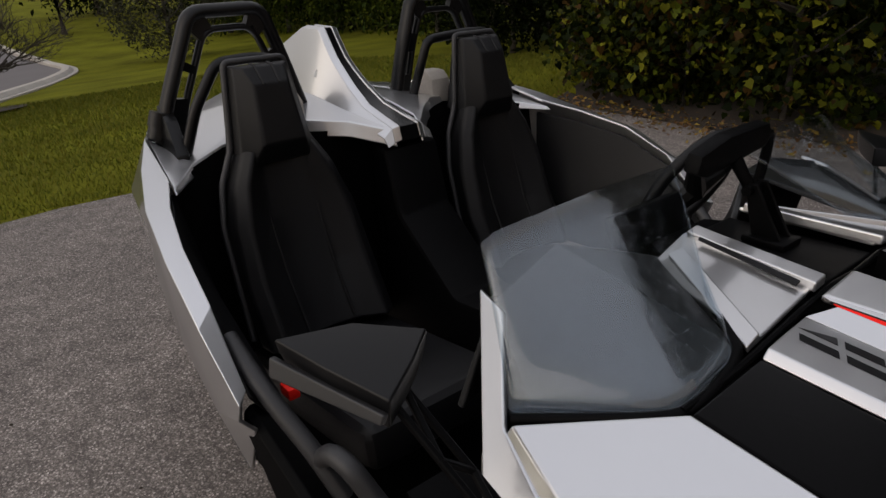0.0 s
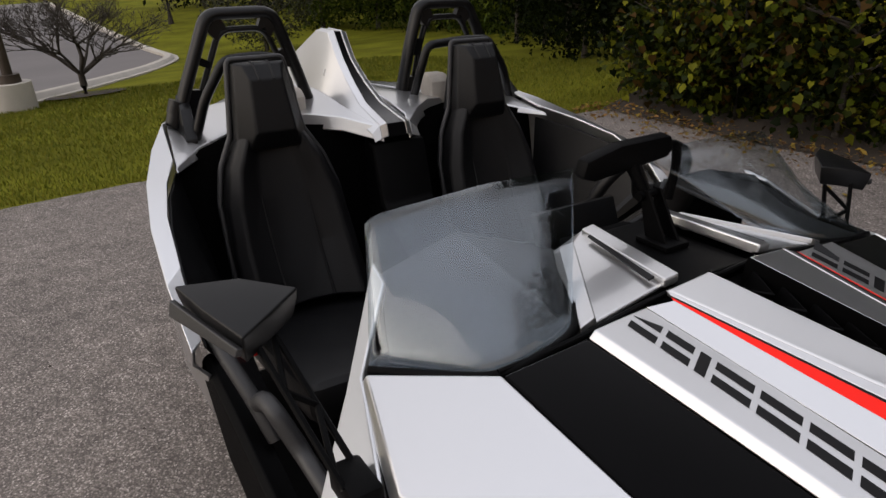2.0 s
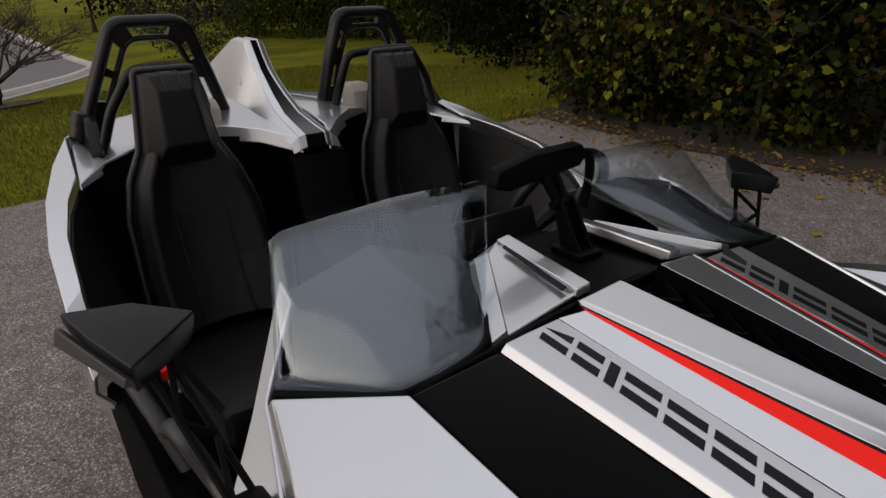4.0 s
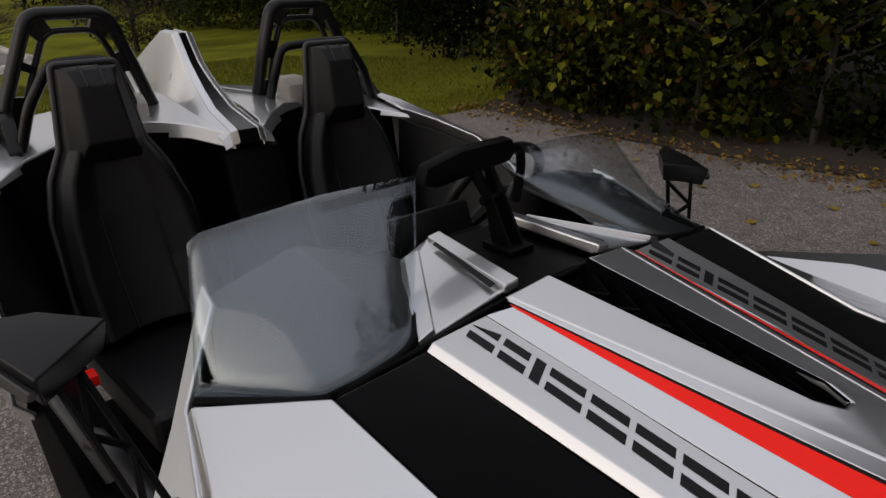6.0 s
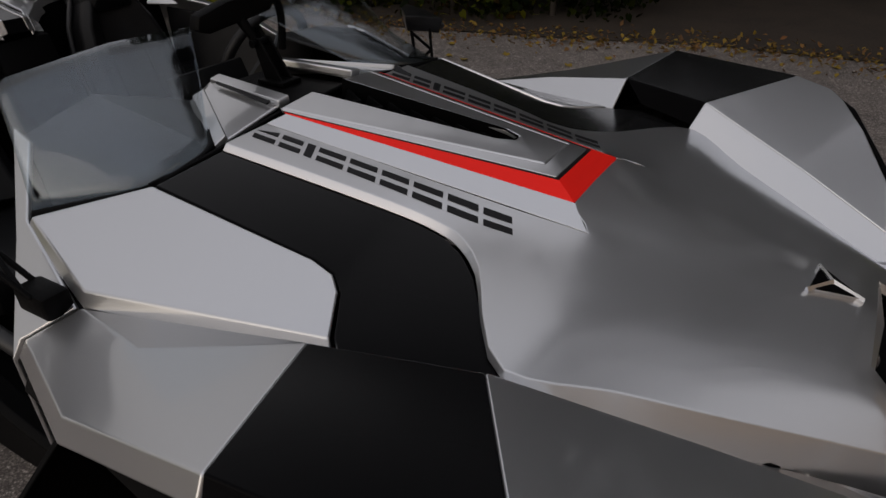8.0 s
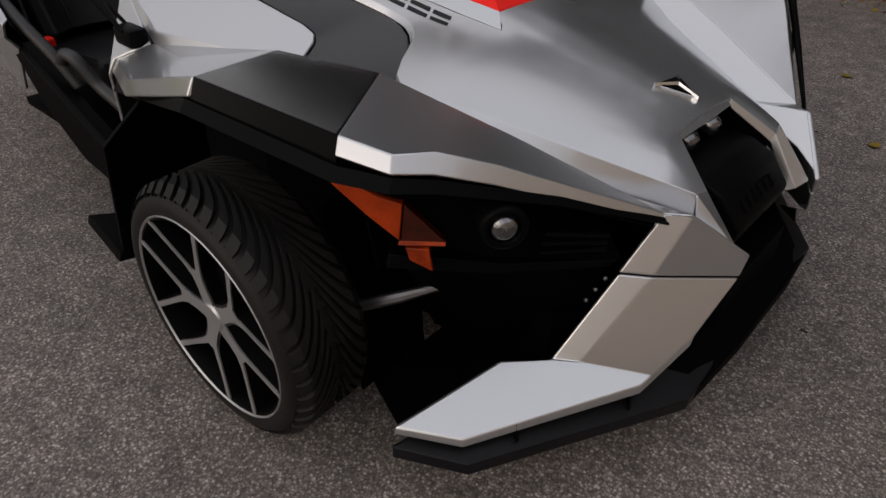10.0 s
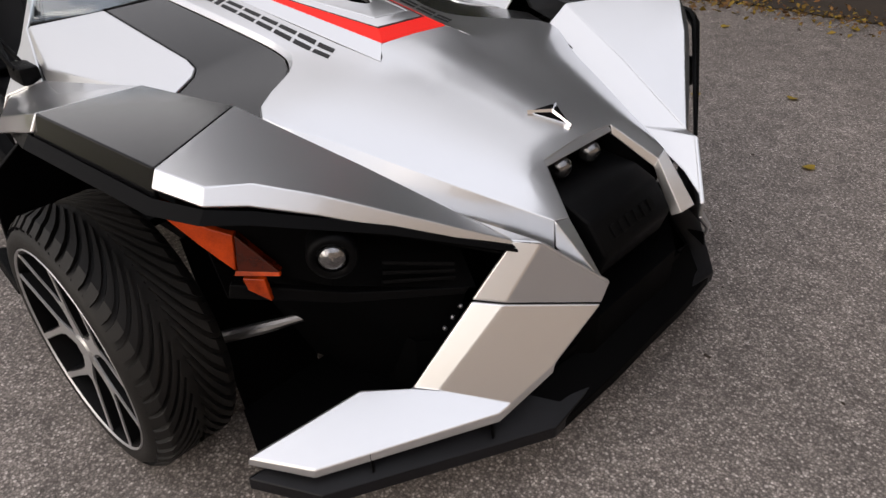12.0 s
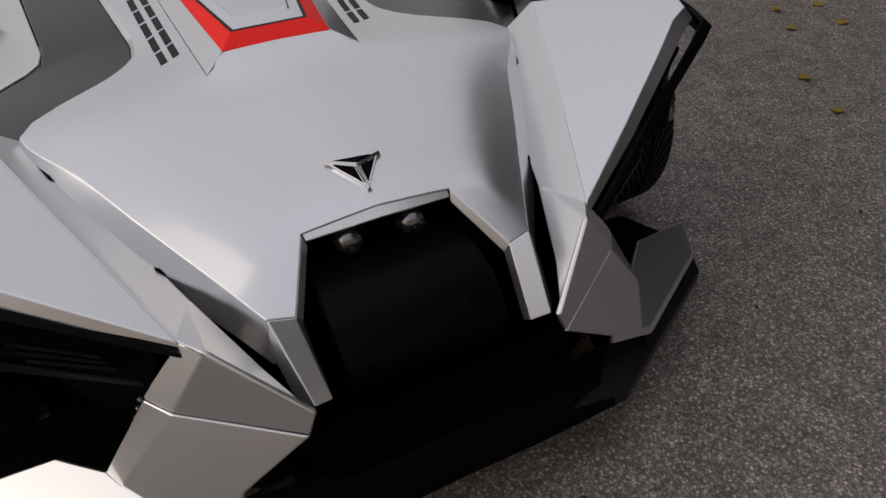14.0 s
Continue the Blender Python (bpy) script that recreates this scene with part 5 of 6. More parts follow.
bm = prism([(-2.50, -0.085, 0.89), (-2.44, -0.095, 0.70), (-2.20, -0.10, 0.50), (-1.60, -0.10, 0.55), (-1.60, -0.10, 0.20), (-2.58, -0.10, 0.20), (-2.58, -0.085, 0.90)], 0.2, (0, 1, 0))
part("centre_console", bevelled(bm, 0.015), TRIM, car, "black centre console")
bm = prism([(-2.08, -0.105, 0.55), (-1.95, -0.105, 0.62), (-1.86, -0.105, 0.60), (-1.86, -0.105, 0.54), (-2.0, -0.105, 0.52)], 0.02, (0, 1, 0))
part("console_trim", bevelled(bm, 0.003), PAINT, car)
bm = bmesh.new()
box(bm, (0.045, 0.03, 0.03), Matrix.Translation((-2.113, -0.681, 0.50)))
part("belt_buckle", bevelled(bm, 0.004), RED, car, "red belt buckle button")

# rear side bodies and door sills
I_ = [(-2.585, -0.700, 0.945), (-2.45, -0.752, 0.922), (-2.28, -0.795, 0.886), (-2.12, -0.815, 0.812), (-1.985, -0.826, 0.672)]
O_ = [(-2.66, -0.742, 0.968), (-2.48, -0.803, 0.920), (-2.26, -0.845, 0.870), (-2.09, -0.860, 0.785), (-1.950, -0.858, 0.668)]
D_ = [(-2.70, -0.762, 0.84), (-2.46, -0.818, 0.75), (-2.26, -0.850, 0.67), (-2.08, -0.862, 0.585), (-1.965, -0.862, 0.625)]
L_ = [(-2.70, -0.72, 0.45), (-2.46, -0.77, 0.42), (-2.26, -0.80, 0.40), (-2.08, -0.82, 0.40), (-1.97, -0.83, 0.58)]
R_ = [(-2.83, -0.668, 1.003), (-2.92, -0.715, 0.84), (-2.92, -0.66, 0.45), (-3.19, -0.53, 0.965), (-3.20, -0.56, 0.80), (-3.20, -0.50, 0.5), (-3.40, -0.42, 0.89), (-3.40, -0.42, 0.5)]
V = [q(*p) for p in I_ + O_ + D_ + L_ + R_]
F = [(i, i + 1, 6 + i, 5 + i) for i in range(4)] + [(5 + i, 6 + i, 11 + i, 10 + i) for i in range(4)] + [(10 + i, 11 + i, 16 + i, 15 + i) for i in range(4)] + [(20, 5, 10, 21), (21, 10, 15, 22), (23, 20, 21, 24), (24, 21, 22, 25), (26, 23, 24, 25, 27), (0, 5, 20)]
panel("rear_side", V, F, PAINT, car, (0, -1, 0.5), 0.01, 0.010, label="silver rear side body", angle=30)
V = [q(-2.61, -0.69, 0.90), q(-2.45, -0.75, 0.88), q(-2.28, -0.79, 0.85), q(-2.12, -0.81, 0.78), q(-1.99, -0.815, 0.65), q(-2.55, -0.62, 0.45), q(-2.0, -0.68, 0.42), q(-2.2, -0.66, 0.43)]
panel("door_liner", V, [(0, 1, 5), (1, 2, 7, 5), (2, 3, 7), (3, 4, 6, 7)], VINYL, car, (0, 1, 0.3), 0.01, 0.01, label="black door liner")
S0 = [(-2.02, -0.812, 0.615), (-1.88, -0.802, 0.52), (-1.72, -0.792, 0.42), (-1.58, -0.785, 0.34), (-1.42, -0.780, 0.29), (-1.28, -0.80, 0.30), (-1.18, -0.82, 0.36)]
S1 = [(x, y - 0.018, z - 0.012) for x, y, z in S0]
S2 = [(-2.02, -0.835, 0.57), (-1.88, -0.838, 0.40), (-1.72, -0.825, 0.25), (-1.58, -0.81, 0.20), (-1.42, -0.795, 0.17), (-1.28, -0.79, 0.17), (-1.18, -0.81, 0.20)]
S3 = [(x, y + 0.05, z - 0.02) for x, y, z in S0]
V = [q(*p) for p in S3 + S0 + S1 + S2]
panel("door_sill", V, [(7 * r + i, 7 * r + i + 1, 7 * r + i + 8, 7 * r + i + 7) for r in range(3) for i in range(6)], TRIM, car, (0, -1, 0.3), 0.010, 0.008, label="black curved door sill")
# door tubes in the lighter grey, which paints the light on them
for s in (1, -1):
    bm = bmesh.new()
    tube(bm, rounded([(-2.10, -0.800 * s, 0.700), (-1.976, -0.795 * s, 0.625), (-1.851, -0.762 * s, 0.520), (-1.800, -0.740 * s, 0.430)], 0.05), 0.020, 10)
    part("frame_tube", bm, GREYTRIM, car, "black frame tube at the door, grey for its lit sheen", angle=60)
    bm = bmesh.new()
    tube(bm, rounded([(-1.855, -0.755 * s, 0.500), (-1.800, -0.752 * s, 0.552), (-1.745, -0.745 * s, 0.545), (-1.700, -0.715 * s, 0.455), (-1.560, -0.700 * s, 0.400), (-1.400, -0.690 * s, 0.380)], 0.03), 0.022, 10)
    part("grab_loop", bm, GREYTRIM, car, "bent black tube at the door, grey for its lit sheen", angle=60)
bm = bmesh.new()
box(bm, (1.25, 1.44, 0.03), Matrix.Translation((-1.83, 0, 0.215)))
part("floor_pan", bm, DARK, car, "black floor pan", lean=False)
for s in (1, -1):
    bm = bmesh.new()
    box(bm, (0.20, 0.17, 0.01), Matrix.Translation((-1.72, -0.50 * s, 0.30)) @ Matrix.Rotation(radians(20), 4, "Y"))
    part("foot_plate", bevelled(bm, 0.003), TRIM, car)

# inner wheel-arch panel behind the front wheel
V = [q(-1.02, -0.80, 0.76), q(-1.05, -1.0, 0.60), q(-1.12, -1.01, 0.24), q(-1.10, -0.70, 0.24), q(-1.08, -0.70, 0.76)]
panel("arch_guard", V, [(0, 1, 2, 3, 4)], TRIM, car, (1, 0, 0), 0.012, 0.004, label="black wheel arch guard")
V = [q(-1.12, -1.02, 0.25), q(-1.30, -1.01, 0.30), q(-1.30, -0.85, 0.24), q(-1.12, -0.85, 0.22)]
panel("arch_step", V, [(0, 1, 2, 3)], TRIM, car, (0, 0, 1), 0.03, 0.004)

# wheels
def wheel(name, m, width, s):
    w2 = width / 2
    prof = [(-w2 + 0.02, 0.262), (-w2 + 0.004, 0.268), (-w2, 0.283), (-w2 + 0.004, 0.300), (-w2 + 0.018, 0.312), (-w2 + 0.035, 0.319), (-0.03, 0.324), (0.03, 0.324), (w2 - 0.035, 0.319), (w2 - 0.018, 0.312), (w2 - 0.004, 0.300), (w2, 0.283), (w2 - 0.004, 0.268), (w2 - 0.02, 0.262)]
    bm = revolve(prof, 72)
    bm.transform(m)
    tyre = part("tyre", bm, RUBBER, None, "black road tyre with curved tread", lean=False, angle=50)
    bm = bmesh.new()
    n = 46
    for k in range(n):
        for sd in (-1, 1):
            a0 = k * math.tau / n
            line = []
            for j in range(9):
                t = j / 8
                y = sd * (0.008 + (w2 - 0.02) * t)
                r = 0.3312 - 0.0 * t - (0.008 if t > 0.8 else 0.0) - (0.010 if t > 0.95 else 0)
                a = a0 - 0.46 * (1 - (1 - t) ** 1.9)
                line.append((y, r, a))
            wd = 0.0155
            strip = []
            for y, r, a in line:
                h = wd * (0.55 + 0.45 * min(1, abs(y) / w2 * 1.6))
                strip.append([bm.verts.new((rr * math.cos(a + dh / 0.33), y, rr * math.sin(a + dh / 0.33))) for rr, dh in ((r - 0.012, -h), (r + 0.0028, -h * 0.9), (r + 0.0028, h * 0.9), (r - 0.012, h))])
            for p0, p1 in zip(strip, strip[1:]):
                for c in range(3):
                    bm.faces.new((p0[c], p0[c + 1], p1[c + 1], p1[c]))
    bmesh.ops.recalc_face_normals(bm, faces=bm.faces)
    bm.transform(m)
    part("tread", bm, RUBBER, tyre, lean=False, angle=30)
    bm = revolve([(-w2 + 0.012, 0.266), (-w2 + 0.006, 0.264), (-w2 + 0.006, 0.256), (-w2 + 0.02, 0.250), (0.06, 0.232), (w2 - 0.03, 0.25), (w2 - 0.02, 0.266)], 64)
    bm.transform(m)
    rim = part("rim", bm, TRIM, tyre, "black rim barrel", lean=False, angle=50)
    bm = revolve([(-w2 + 0.005, 0.267), (-w2 + 0.002, 0.265), (-w2 + 0.005, 0.261), (-w2 + 0.012, 0.260)], 64)
    bm.transform(m)
    part("rim_edge", bm, ALLOY, tyre, "machined rim edge", lean=False, angle=60)
    bm = revolve([(0.02, 0.001), (0.02, 0.15), (0.05, 0.16), (0.05, 0.001)], 40)
    bm.transform(m)
    part("brake_disc", bm, SATIN, tyre, lean=False, angle=40)
    for k in range(5):
        a = k * math.tau / 5 + 0.576
        for sd in (0, -1, 1):
            if sd == 0:
                line = [(0.03, a, 0.050, 0.014), (0.075, a, 0.040, 0.013), (0.105, a, 0.044, 0.012), (0.128, a, 0.050, 0.011)]
            else:
                line = [(0.108, a + sd * 0.09, 0.024, 0.012), (0.140, a + sd * 0.19, 0.019, 0.010), (0.19, a + sd * 0.315, 0.015, 0.004), (0.262, a + sd * 0.405, 0.018, -0.004)]
            for mat, y0, y1, grow in ((SATIN, 0.0, 0.035, 1.25), (ALLOY, -0.003, 0.0, 0.9)):
                bm = bmesh.new()
                rows_ = []
                for rr, an, w, dy in line:
                    c = Vector((rr * math.cos(an), -w2 + 0.012 + dy, rr * math.sin(an)))
                    nrm = Vector((-math.sin(an), 0, math.cos(an))) * w * grow / 2
                    rows_.append([bm.verts.new(c + nrm + Vector((0, y0, 0))), bm.verts.new(c - nrm + Vector((0, y0, 0))), bm.verts.new(c - nrm + Vector((0, y1, 0))), bm.verts.new(c + nrm + Vector((0, y1, 0)))])
                for u, v in zip(rows_, rows_[1:]):
                    for c in range(4):
                        bm.faces.new((u[c], u[(c + 1) % 4], v[(c + 1) % 4], v[c]))
                bm.faces.new(rows_[0])
                bm.faces.new(rows_[-1][::-1])
                bmesh.ops.recalc_face_normals(bm, faces=bm.faces)
                bm.transform(m)
                part("spoke" if mat is SATIN else "spoke_face", bm, mat, tyre, lean=False)
    bm = revolve([(-w2 + 0.018, 0.001), (-w2 + 0.018, 0.032), (-w2 + 0.026, 0.041), (-w2 + 0.06, 0.043)], 24)
    bm.transform(m)
    part("hub_cap", bm, ALLOY, tyre, lean=False, angle=40)
    return tyre


for nm, m, wd in (("wheel", pose(-0.61, -0.952, 0.333), 0.225), ("wheel", pose(-0.61, 0.952, 0.333, 0, 0, 180), 0.225), ("wheel", pose(-3.20, 0, 0.333), 0.28)):
    w = wheel(nm, m, wd, 1)
    w.name = nm
    w.parent = car
    w["label"] = "alloy wheel with five split spokes and a black tyre"


# ---- plants ----
rng = np.random.default_rng(7)


def leaf_mesh(name, centres, size, mat, droop=0.5, lobed=False, spread=0.35, outward=None):
    """Many leaves, each folded along its rib, hanging at random angles."""
    n = len(centres)
    c = np.asarray(centres)
    yaw = rng.uniform(0, math.tau, n)
    pit = rng.normal(-droop, 0.5, n)
    rol = rng.normal(0, 0.5, n)
    sz = size * np.clip(rng.lognormal(0, spread, n), 0.45, 1.5)
    if lobed:
        shape = np.array([(0, 0, 0), (-0.35, -0.12, 0.06), (-0.55, 0.30, 0.08), (-0.30, 0.62, 0.05), (0, 1.0, -0.12), (0.30, 0.62, 0.05), (0.55, 0.30, 0.08), (0.35, -0.12, 0.06), (0, 0.45, 0)])
        tris = [(0, 8, 1), (1, 8, 2), (2, 8, 3), (3, 8, 4), (4, 8, 5), (5, 8, 6), (6, 8, 7), (7, 8, 0)]
    else:
        shape = np.array([(0, 0, 0), (-0.28, 0.45, 0.10), (0, 1.0, -0.08), (0.28, 0.45, 0.10)])
        tris = [(0, 2, 1), (0, 3, 2)]
    k = len(shape)
    v = shape[None] * sz[:, None, None]
    cr, sr = np.cos(rol)[:, None], np.sin(rol)[:, None]
    x, y, z = v[..., 0], v[..., 1], v[..., 2]
    x, z = x * cr + z * sr, -x * sr + z * cr
    cp, sp = np.cos(pit)[:, None], np.sin(pit)[:, None]
    y, z = y * cp - z * sp, y * sp + z * cp
    cy, sy = np.cos(yaw)[:, None], np.sin(yaw)[:, None]
    x, y = x * cy - y * sy, x * sy + y * cy
    verts = np.stack([x + c[:, 0:1], y + c[:, 1:2], z + c[:, 2:3]], -1).reshape(-1, 3)
    t = np.array(tris)
    faces = (t[None] + (np.arange(n) * k)[:, None, None]).reshape(-1, 3)
    me = bpy.data.meshes.new(name)
    me.vertices.add(len(verts))
    me.vertices.foreach_set("co", verts.ravel())
    me.loops.add(faces.size)
    me.loops.foreach_set("vertex_index", faces.ravel())
    me.polygons.add(len(faces))
    me.polygons.foreach_set("loop_start", np.arange(0, faces.size, 3))
    me.polygons.foreach_set("loop_total", np.full(len(faces), 3))
    me.update(calc_edges=True)
    me.validate()
    me.materials.append(mat)
    return new(name, me)


def clumps(centre, radius, count, per, clump, flat=0.8, hollow=0.5):
    """Leaf places gathered in clumps over the outer part of a crown."""
    d = rng.normal(size=(count, 3))
    d /= np.linalg.norm(d, axis=1)[:, None]
    r = hollow + (1 - hollow) * rng.random(count) ** 0.6
    cc = np.asarray(centre) + d * r[:, None] * np.asarray(radius)
    p = np.repeat(cc, per, 0) + rng.normal(size=(count * per, 3)) * clump * np.array([1, 1, flat])
    return p


def limbs(bm, base, height, spread, n, thick, seed):
    r = random.Random(seed)
    x, y, z = base
    top = (x + r.uniform(-0.1, 0.1) * height * 0.3, y + r.uniform(-0.1, 0.1) * height * 0.3, z + height)
    tube(bm, [(x, y, z - 0.1), (x + 0.02, y, z + height * 0.35), top], [thick, thick * 0.75, thick * 0.2], 8)
    for i in range(n):
        t = r.uniform(0.25, 0.85)
        a = r.uniform(0, math.tau)
        p = Vector((x, y, z)).lerp(Vector(top), t)
        ln = spread * r.uniform(0.6, 1.0)
        e = p + Vector((math.cos(a) * ln, math.sin(a) * ln, ln * r.uniform(0.3, 0.9)))
        m = p.lerp(e, 0.5) + Vector((0, 0, -0.06 * ln))
        tube(bm, [p, m, e], [thick * 0.45, thick * 0.3, thick * 0.08], 6)


def tree(name, base, height, crown_c, crown_r, mat, leaf, count, per, clump, label, category="tree", lobed=False, seed=1, droop=0.5, trunk=0.09, hollow=0.5):
    bm = bmesh.new()
    limbs(bm, base, height, max(crown_r[0], crown_r[1]) * 0.8, 14, trunk, seed)
    ob = thing(name, label, category)
    part("trunk", bm, BARK, ob, lean=False, angle=60)
    cr = leaf_mesh("crown", clumps(crown_c, crown_r, count, per, clump, hollow=hollow), leaf, mat, droop, lobed)
    cr.parent = ob
    return ob


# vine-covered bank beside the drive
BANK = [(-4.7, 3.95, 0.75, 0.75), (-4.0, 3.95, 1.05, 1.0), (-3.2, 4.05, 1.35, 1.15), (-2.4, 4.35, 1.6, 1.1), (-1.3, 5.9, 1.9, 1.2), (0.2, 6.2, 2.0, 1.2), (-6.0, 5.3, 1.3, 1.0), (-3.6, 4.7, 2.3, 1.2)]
# front bushes get the sunlit leaf mix, the rest leaves coloured as shaded
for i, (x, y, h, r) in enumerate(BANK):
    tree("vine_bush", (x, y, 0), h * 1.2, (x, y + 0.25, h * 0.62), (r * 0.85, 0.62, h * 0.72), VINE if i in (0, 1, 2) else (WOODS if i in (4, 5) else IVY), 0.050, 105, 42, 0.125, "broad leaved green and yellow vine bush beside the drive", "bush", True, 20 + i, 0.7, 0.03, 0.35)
# taller growth behind it, up to the tree tops
# trees from x = 1.4 on raised out of view to darken screen and bonnet reflections
TALL = [(-8.2, 7.2, 5.6), (-6.4, 6.3, 5.1), (-4.9, 5.8, 5.0), (-3.4, 5.8, 5.6), (-1.9, 6.2, 5.9), (-0.3, 6.6, 7.4), (1.4, 6.6, 12.0), (3.4, 6.8, 15.0), (5.6, 7.0, 16.0), (8.0, 7.2, 15.0), (10.6, 7.4, 10.0)]
for i, (x, y, h) in enumerate(TALL):
    tree("wood_tree", (x, y, ground_z(x, y)), h, (x, y - 0.15, h * 0.54), (1.4, 1.4, h * 0.51), WOODS, 0.085, 700, 14, 0.19, "leafy tree at the edge of the wood with shade in its leaf colour", "tree", False, 40 + i, 0.5, 0.10, 0.2)
# undergrowth and a second row that close the wood
for i in range(12):
    x, y, h = -3.6 + 1.25 * i, 6.5 + 0.35 * math.sin(2.1 * i), 3.0 + 0.5 * math.sin(1.3 * i)
    tree("undergrowth", (x, y, 0), h * 0.9, (x, y, h * 0.5), (1.0, 0.7, h * 0.52), WOODS, 0.09, 320, 13, 0.16, "leafy undergrowth below the wood trees with shade in its leaf colour", "bush", False, 100 + i, 0.5, 0.04, 0.2)
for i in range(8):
    # back row raised from the fourth tree on, unseen, for the same dark reflections
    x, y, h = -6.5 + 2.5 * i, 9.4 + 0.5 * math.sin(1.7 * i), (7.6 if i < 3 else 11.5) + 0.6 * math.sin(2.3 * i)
    tree("back_tree", (x, y, ground_z(x, y)), h, (x, y, h * 0.5), (1.9, 1.3, h * 0.52), WOODS, 0.14, 520, 13, 0.26, "tree deep in the wood with shade in its leaf colour", "tree", False, 130 + i, 0.5, 0.12, 0.2)
for i, (x, y, h) in enumerate(((-8.7, 6.7, 2.6), (-10.4, 7.9, 4.4), (-11.9, 8.6, 4.8), (-13.6, 9.2, 5.0))):
    z = ground_z(x, y)
    tree("edge_bush", (x, y, z), h, (x, y, z + h * 0.5), (1.3, 1.0, h * 0.53), WOODS, 0.09, 420, 13, 0.17, "leafy bush at the edge of the lawn with shade in its leaf colour", "bush", False, 160 + i, 0.5, 0.06, 0.2)
FARW = [(-9.8, 8.6, 7.0), (-11.8, 10.2, 8.0), (-14.8, 11.8, 8.5), (-18.5, 13.5, 9), (-22, 15, 6), (-27, 15.5, 6), (-32, 16.5, 7), (-38, 17, 8), (-45, 15, 8), (-52, 12, 8)]
for i, (x, y, h) in enumerate(FARW):
    k = 1 + (-x) / 26
    tree("far_tree", (x, y, ground_z(x, y)), h, (x, y, ground_z(x, y) + h * 0.5), (1.7 * k, 1.4 * k, h * 0.55), WOODS, 0.11 * k, 380, 13, 0.24 * k, "dense tree behind the lawn with shade in its leaf colour", "tree", False, 60 + i, 0.5, 0.14, 0.3)
for i, (x, y, h, r) in enumerate(((-33.0, 12.6, 6.5, 2.6), (-29.5, 13.8, 7.0, 2.6), (-26.0, 14.2, 6.5, 2.4), (-22.0, 13.8, 6.5, 2.3), (-18.5, 12.6, 6.0, 2.0), (-15.6, 11.4, 5.5, 1.7))):
    z = ground_z(x, y)
    tree("hedgerow_tree", (x, y, z), h, (x, y, z + h * 0.48), (r, 1.5, h * 0.52), HEDGE, 0.17, 260, 34, 0.34, "green leafy tree behind the lawn with sunlit leaf colours", "tree", False, 200 + i, 0.5, 0.14, 0.3)
# rounded shrub and darker trees at the far end of the lawn
tree("round_shrub", (-25.5, 7.2, ground_z(-25.5, 7)), 3.0, (-25.5, 7.2, ground_z(-25.5, 7) + 2.1), (1.9, 1.9, 1.9), SHRUB, 0.10, 900, 10, 0.2, "rounded grey green shrub on the lawn", "shrub", False, 81, 0.3, 0.10, 0.75)
tree("lawn_tree", (-42, 7.5, ground_z(-42, 7)), 5.0, (-42, 7.5, ground_z(-42, 7) + 4.2), (2.2, 2.2, 2.0), WOODS, 0.16, 300, 12, 0.3, "tree on the far lawn with shade in its leaf colour", "tree", False, 82, 0.5, 0.18, 0.3)

# bare small tree beside the road
bare = thing("bare_tree", "small bare branched tree in a mulch ring by the road", "tree")
bm = bmesh.new()
r = random.Random(5)
bz = ground_z(-15.9, 0.25)


def twig(bm, p, d, length, rad, level):
    e = p + d * length
    m = p.lerp(e, 0.5) + Vector((r.uniform(-1, 1), r.uniform(-1, 1), r.uniform(-0.3, 0.6))) * length * 0.08
    tube(bm, [p, m, e], [rad, rad * 0.8, rad * 0.6], 3 if level > 3 else (5 if level > 1 else 7))
    if level >= 5:
        return
    for i in range(4 if level == 0 else 3):
        nd = (d * 0.8 + Vector((r.uniform(-1, 1), r.uniform(-1, 1), r.uniform(-0.25, 0.55))) * (1.0 if level == 0 else 0.8)).normalized()
        twig(bm, p.lerp(e, r.uniform(0.55, 1.0)), nd, length * r.uniform(0.55, 0.82), max(0.004, rad * 0.55), level + 1)


base = Vector((-15.9, 0.25, bz - 0.05))
trunk = bmesh.new()
tube(trunk, [base, base + Vector((0.01, 0, 0.25)), base + Vector((0, 0, 0.5))], [0.085, 0.070, 0.062], 9)
part("trunk", trunk, BARK, bare, lean=False, angle=60)
for i in range(8):
    a = i * math.tau / 8 + r.uniform(-0.3, 0.3)
    twig(bm, base + Vector((0, 0, 0.45)), Vector((math.cos(a) * 0.75, math.sin(a) * 0.9, r.uniform(0.45, 1.2))).normalized(), 0.80, 0.034, 0)
part("crown", bm, BARK, bare, lean=False, angle=60)
bm = bmesh.new()
bmesh.ops.create_circle(bm, cap_ends=True, segments=24, radius=0.75, matrix=Matrix.Translation((-15.9, 0.25, bz + 0.03)) @ Matrix.Rotation(-0.108, 4, "Y"))
mulch = part("mulch_ring", bm, SOIL, lean=False)
tagged(mulch, "dark mulch ring round the bare tree", "mulch")

# street lamp on a concrete base
lp = thing("street_lamp", "brown metal lamp post on a round concrete base", "lamp post")
lz = ground_z(-14.6, -0.98)
bm = bmesh.new()
bmesh.ops.create_cone(bm, cap_ends=True, segments=28, radius1=0.34, radius2=0.33, depth=0.62, matrix=Matrix.Translation((-14.6, -0.98, lz + 0.16)))
part("base", bm, KERBM, lp, lean=False)
bm = bmesh.new()
bmesh.ops.create_cone(bm, cap_ends=True, segments=20, radius1=0.19, radius2=0.18, depth=0.14, matrix=Matrix.Translation((-14.6, -0.98, lz + 0.54)))
part("collar", bm, POSTM, lp, lean=False)
bm = bmesh.new()
tube(bm, [(-14.6, -0.98, lz + 0.5), (-14.6, -0.98, lz + 6.0)], [0.085, 0.07], 12)
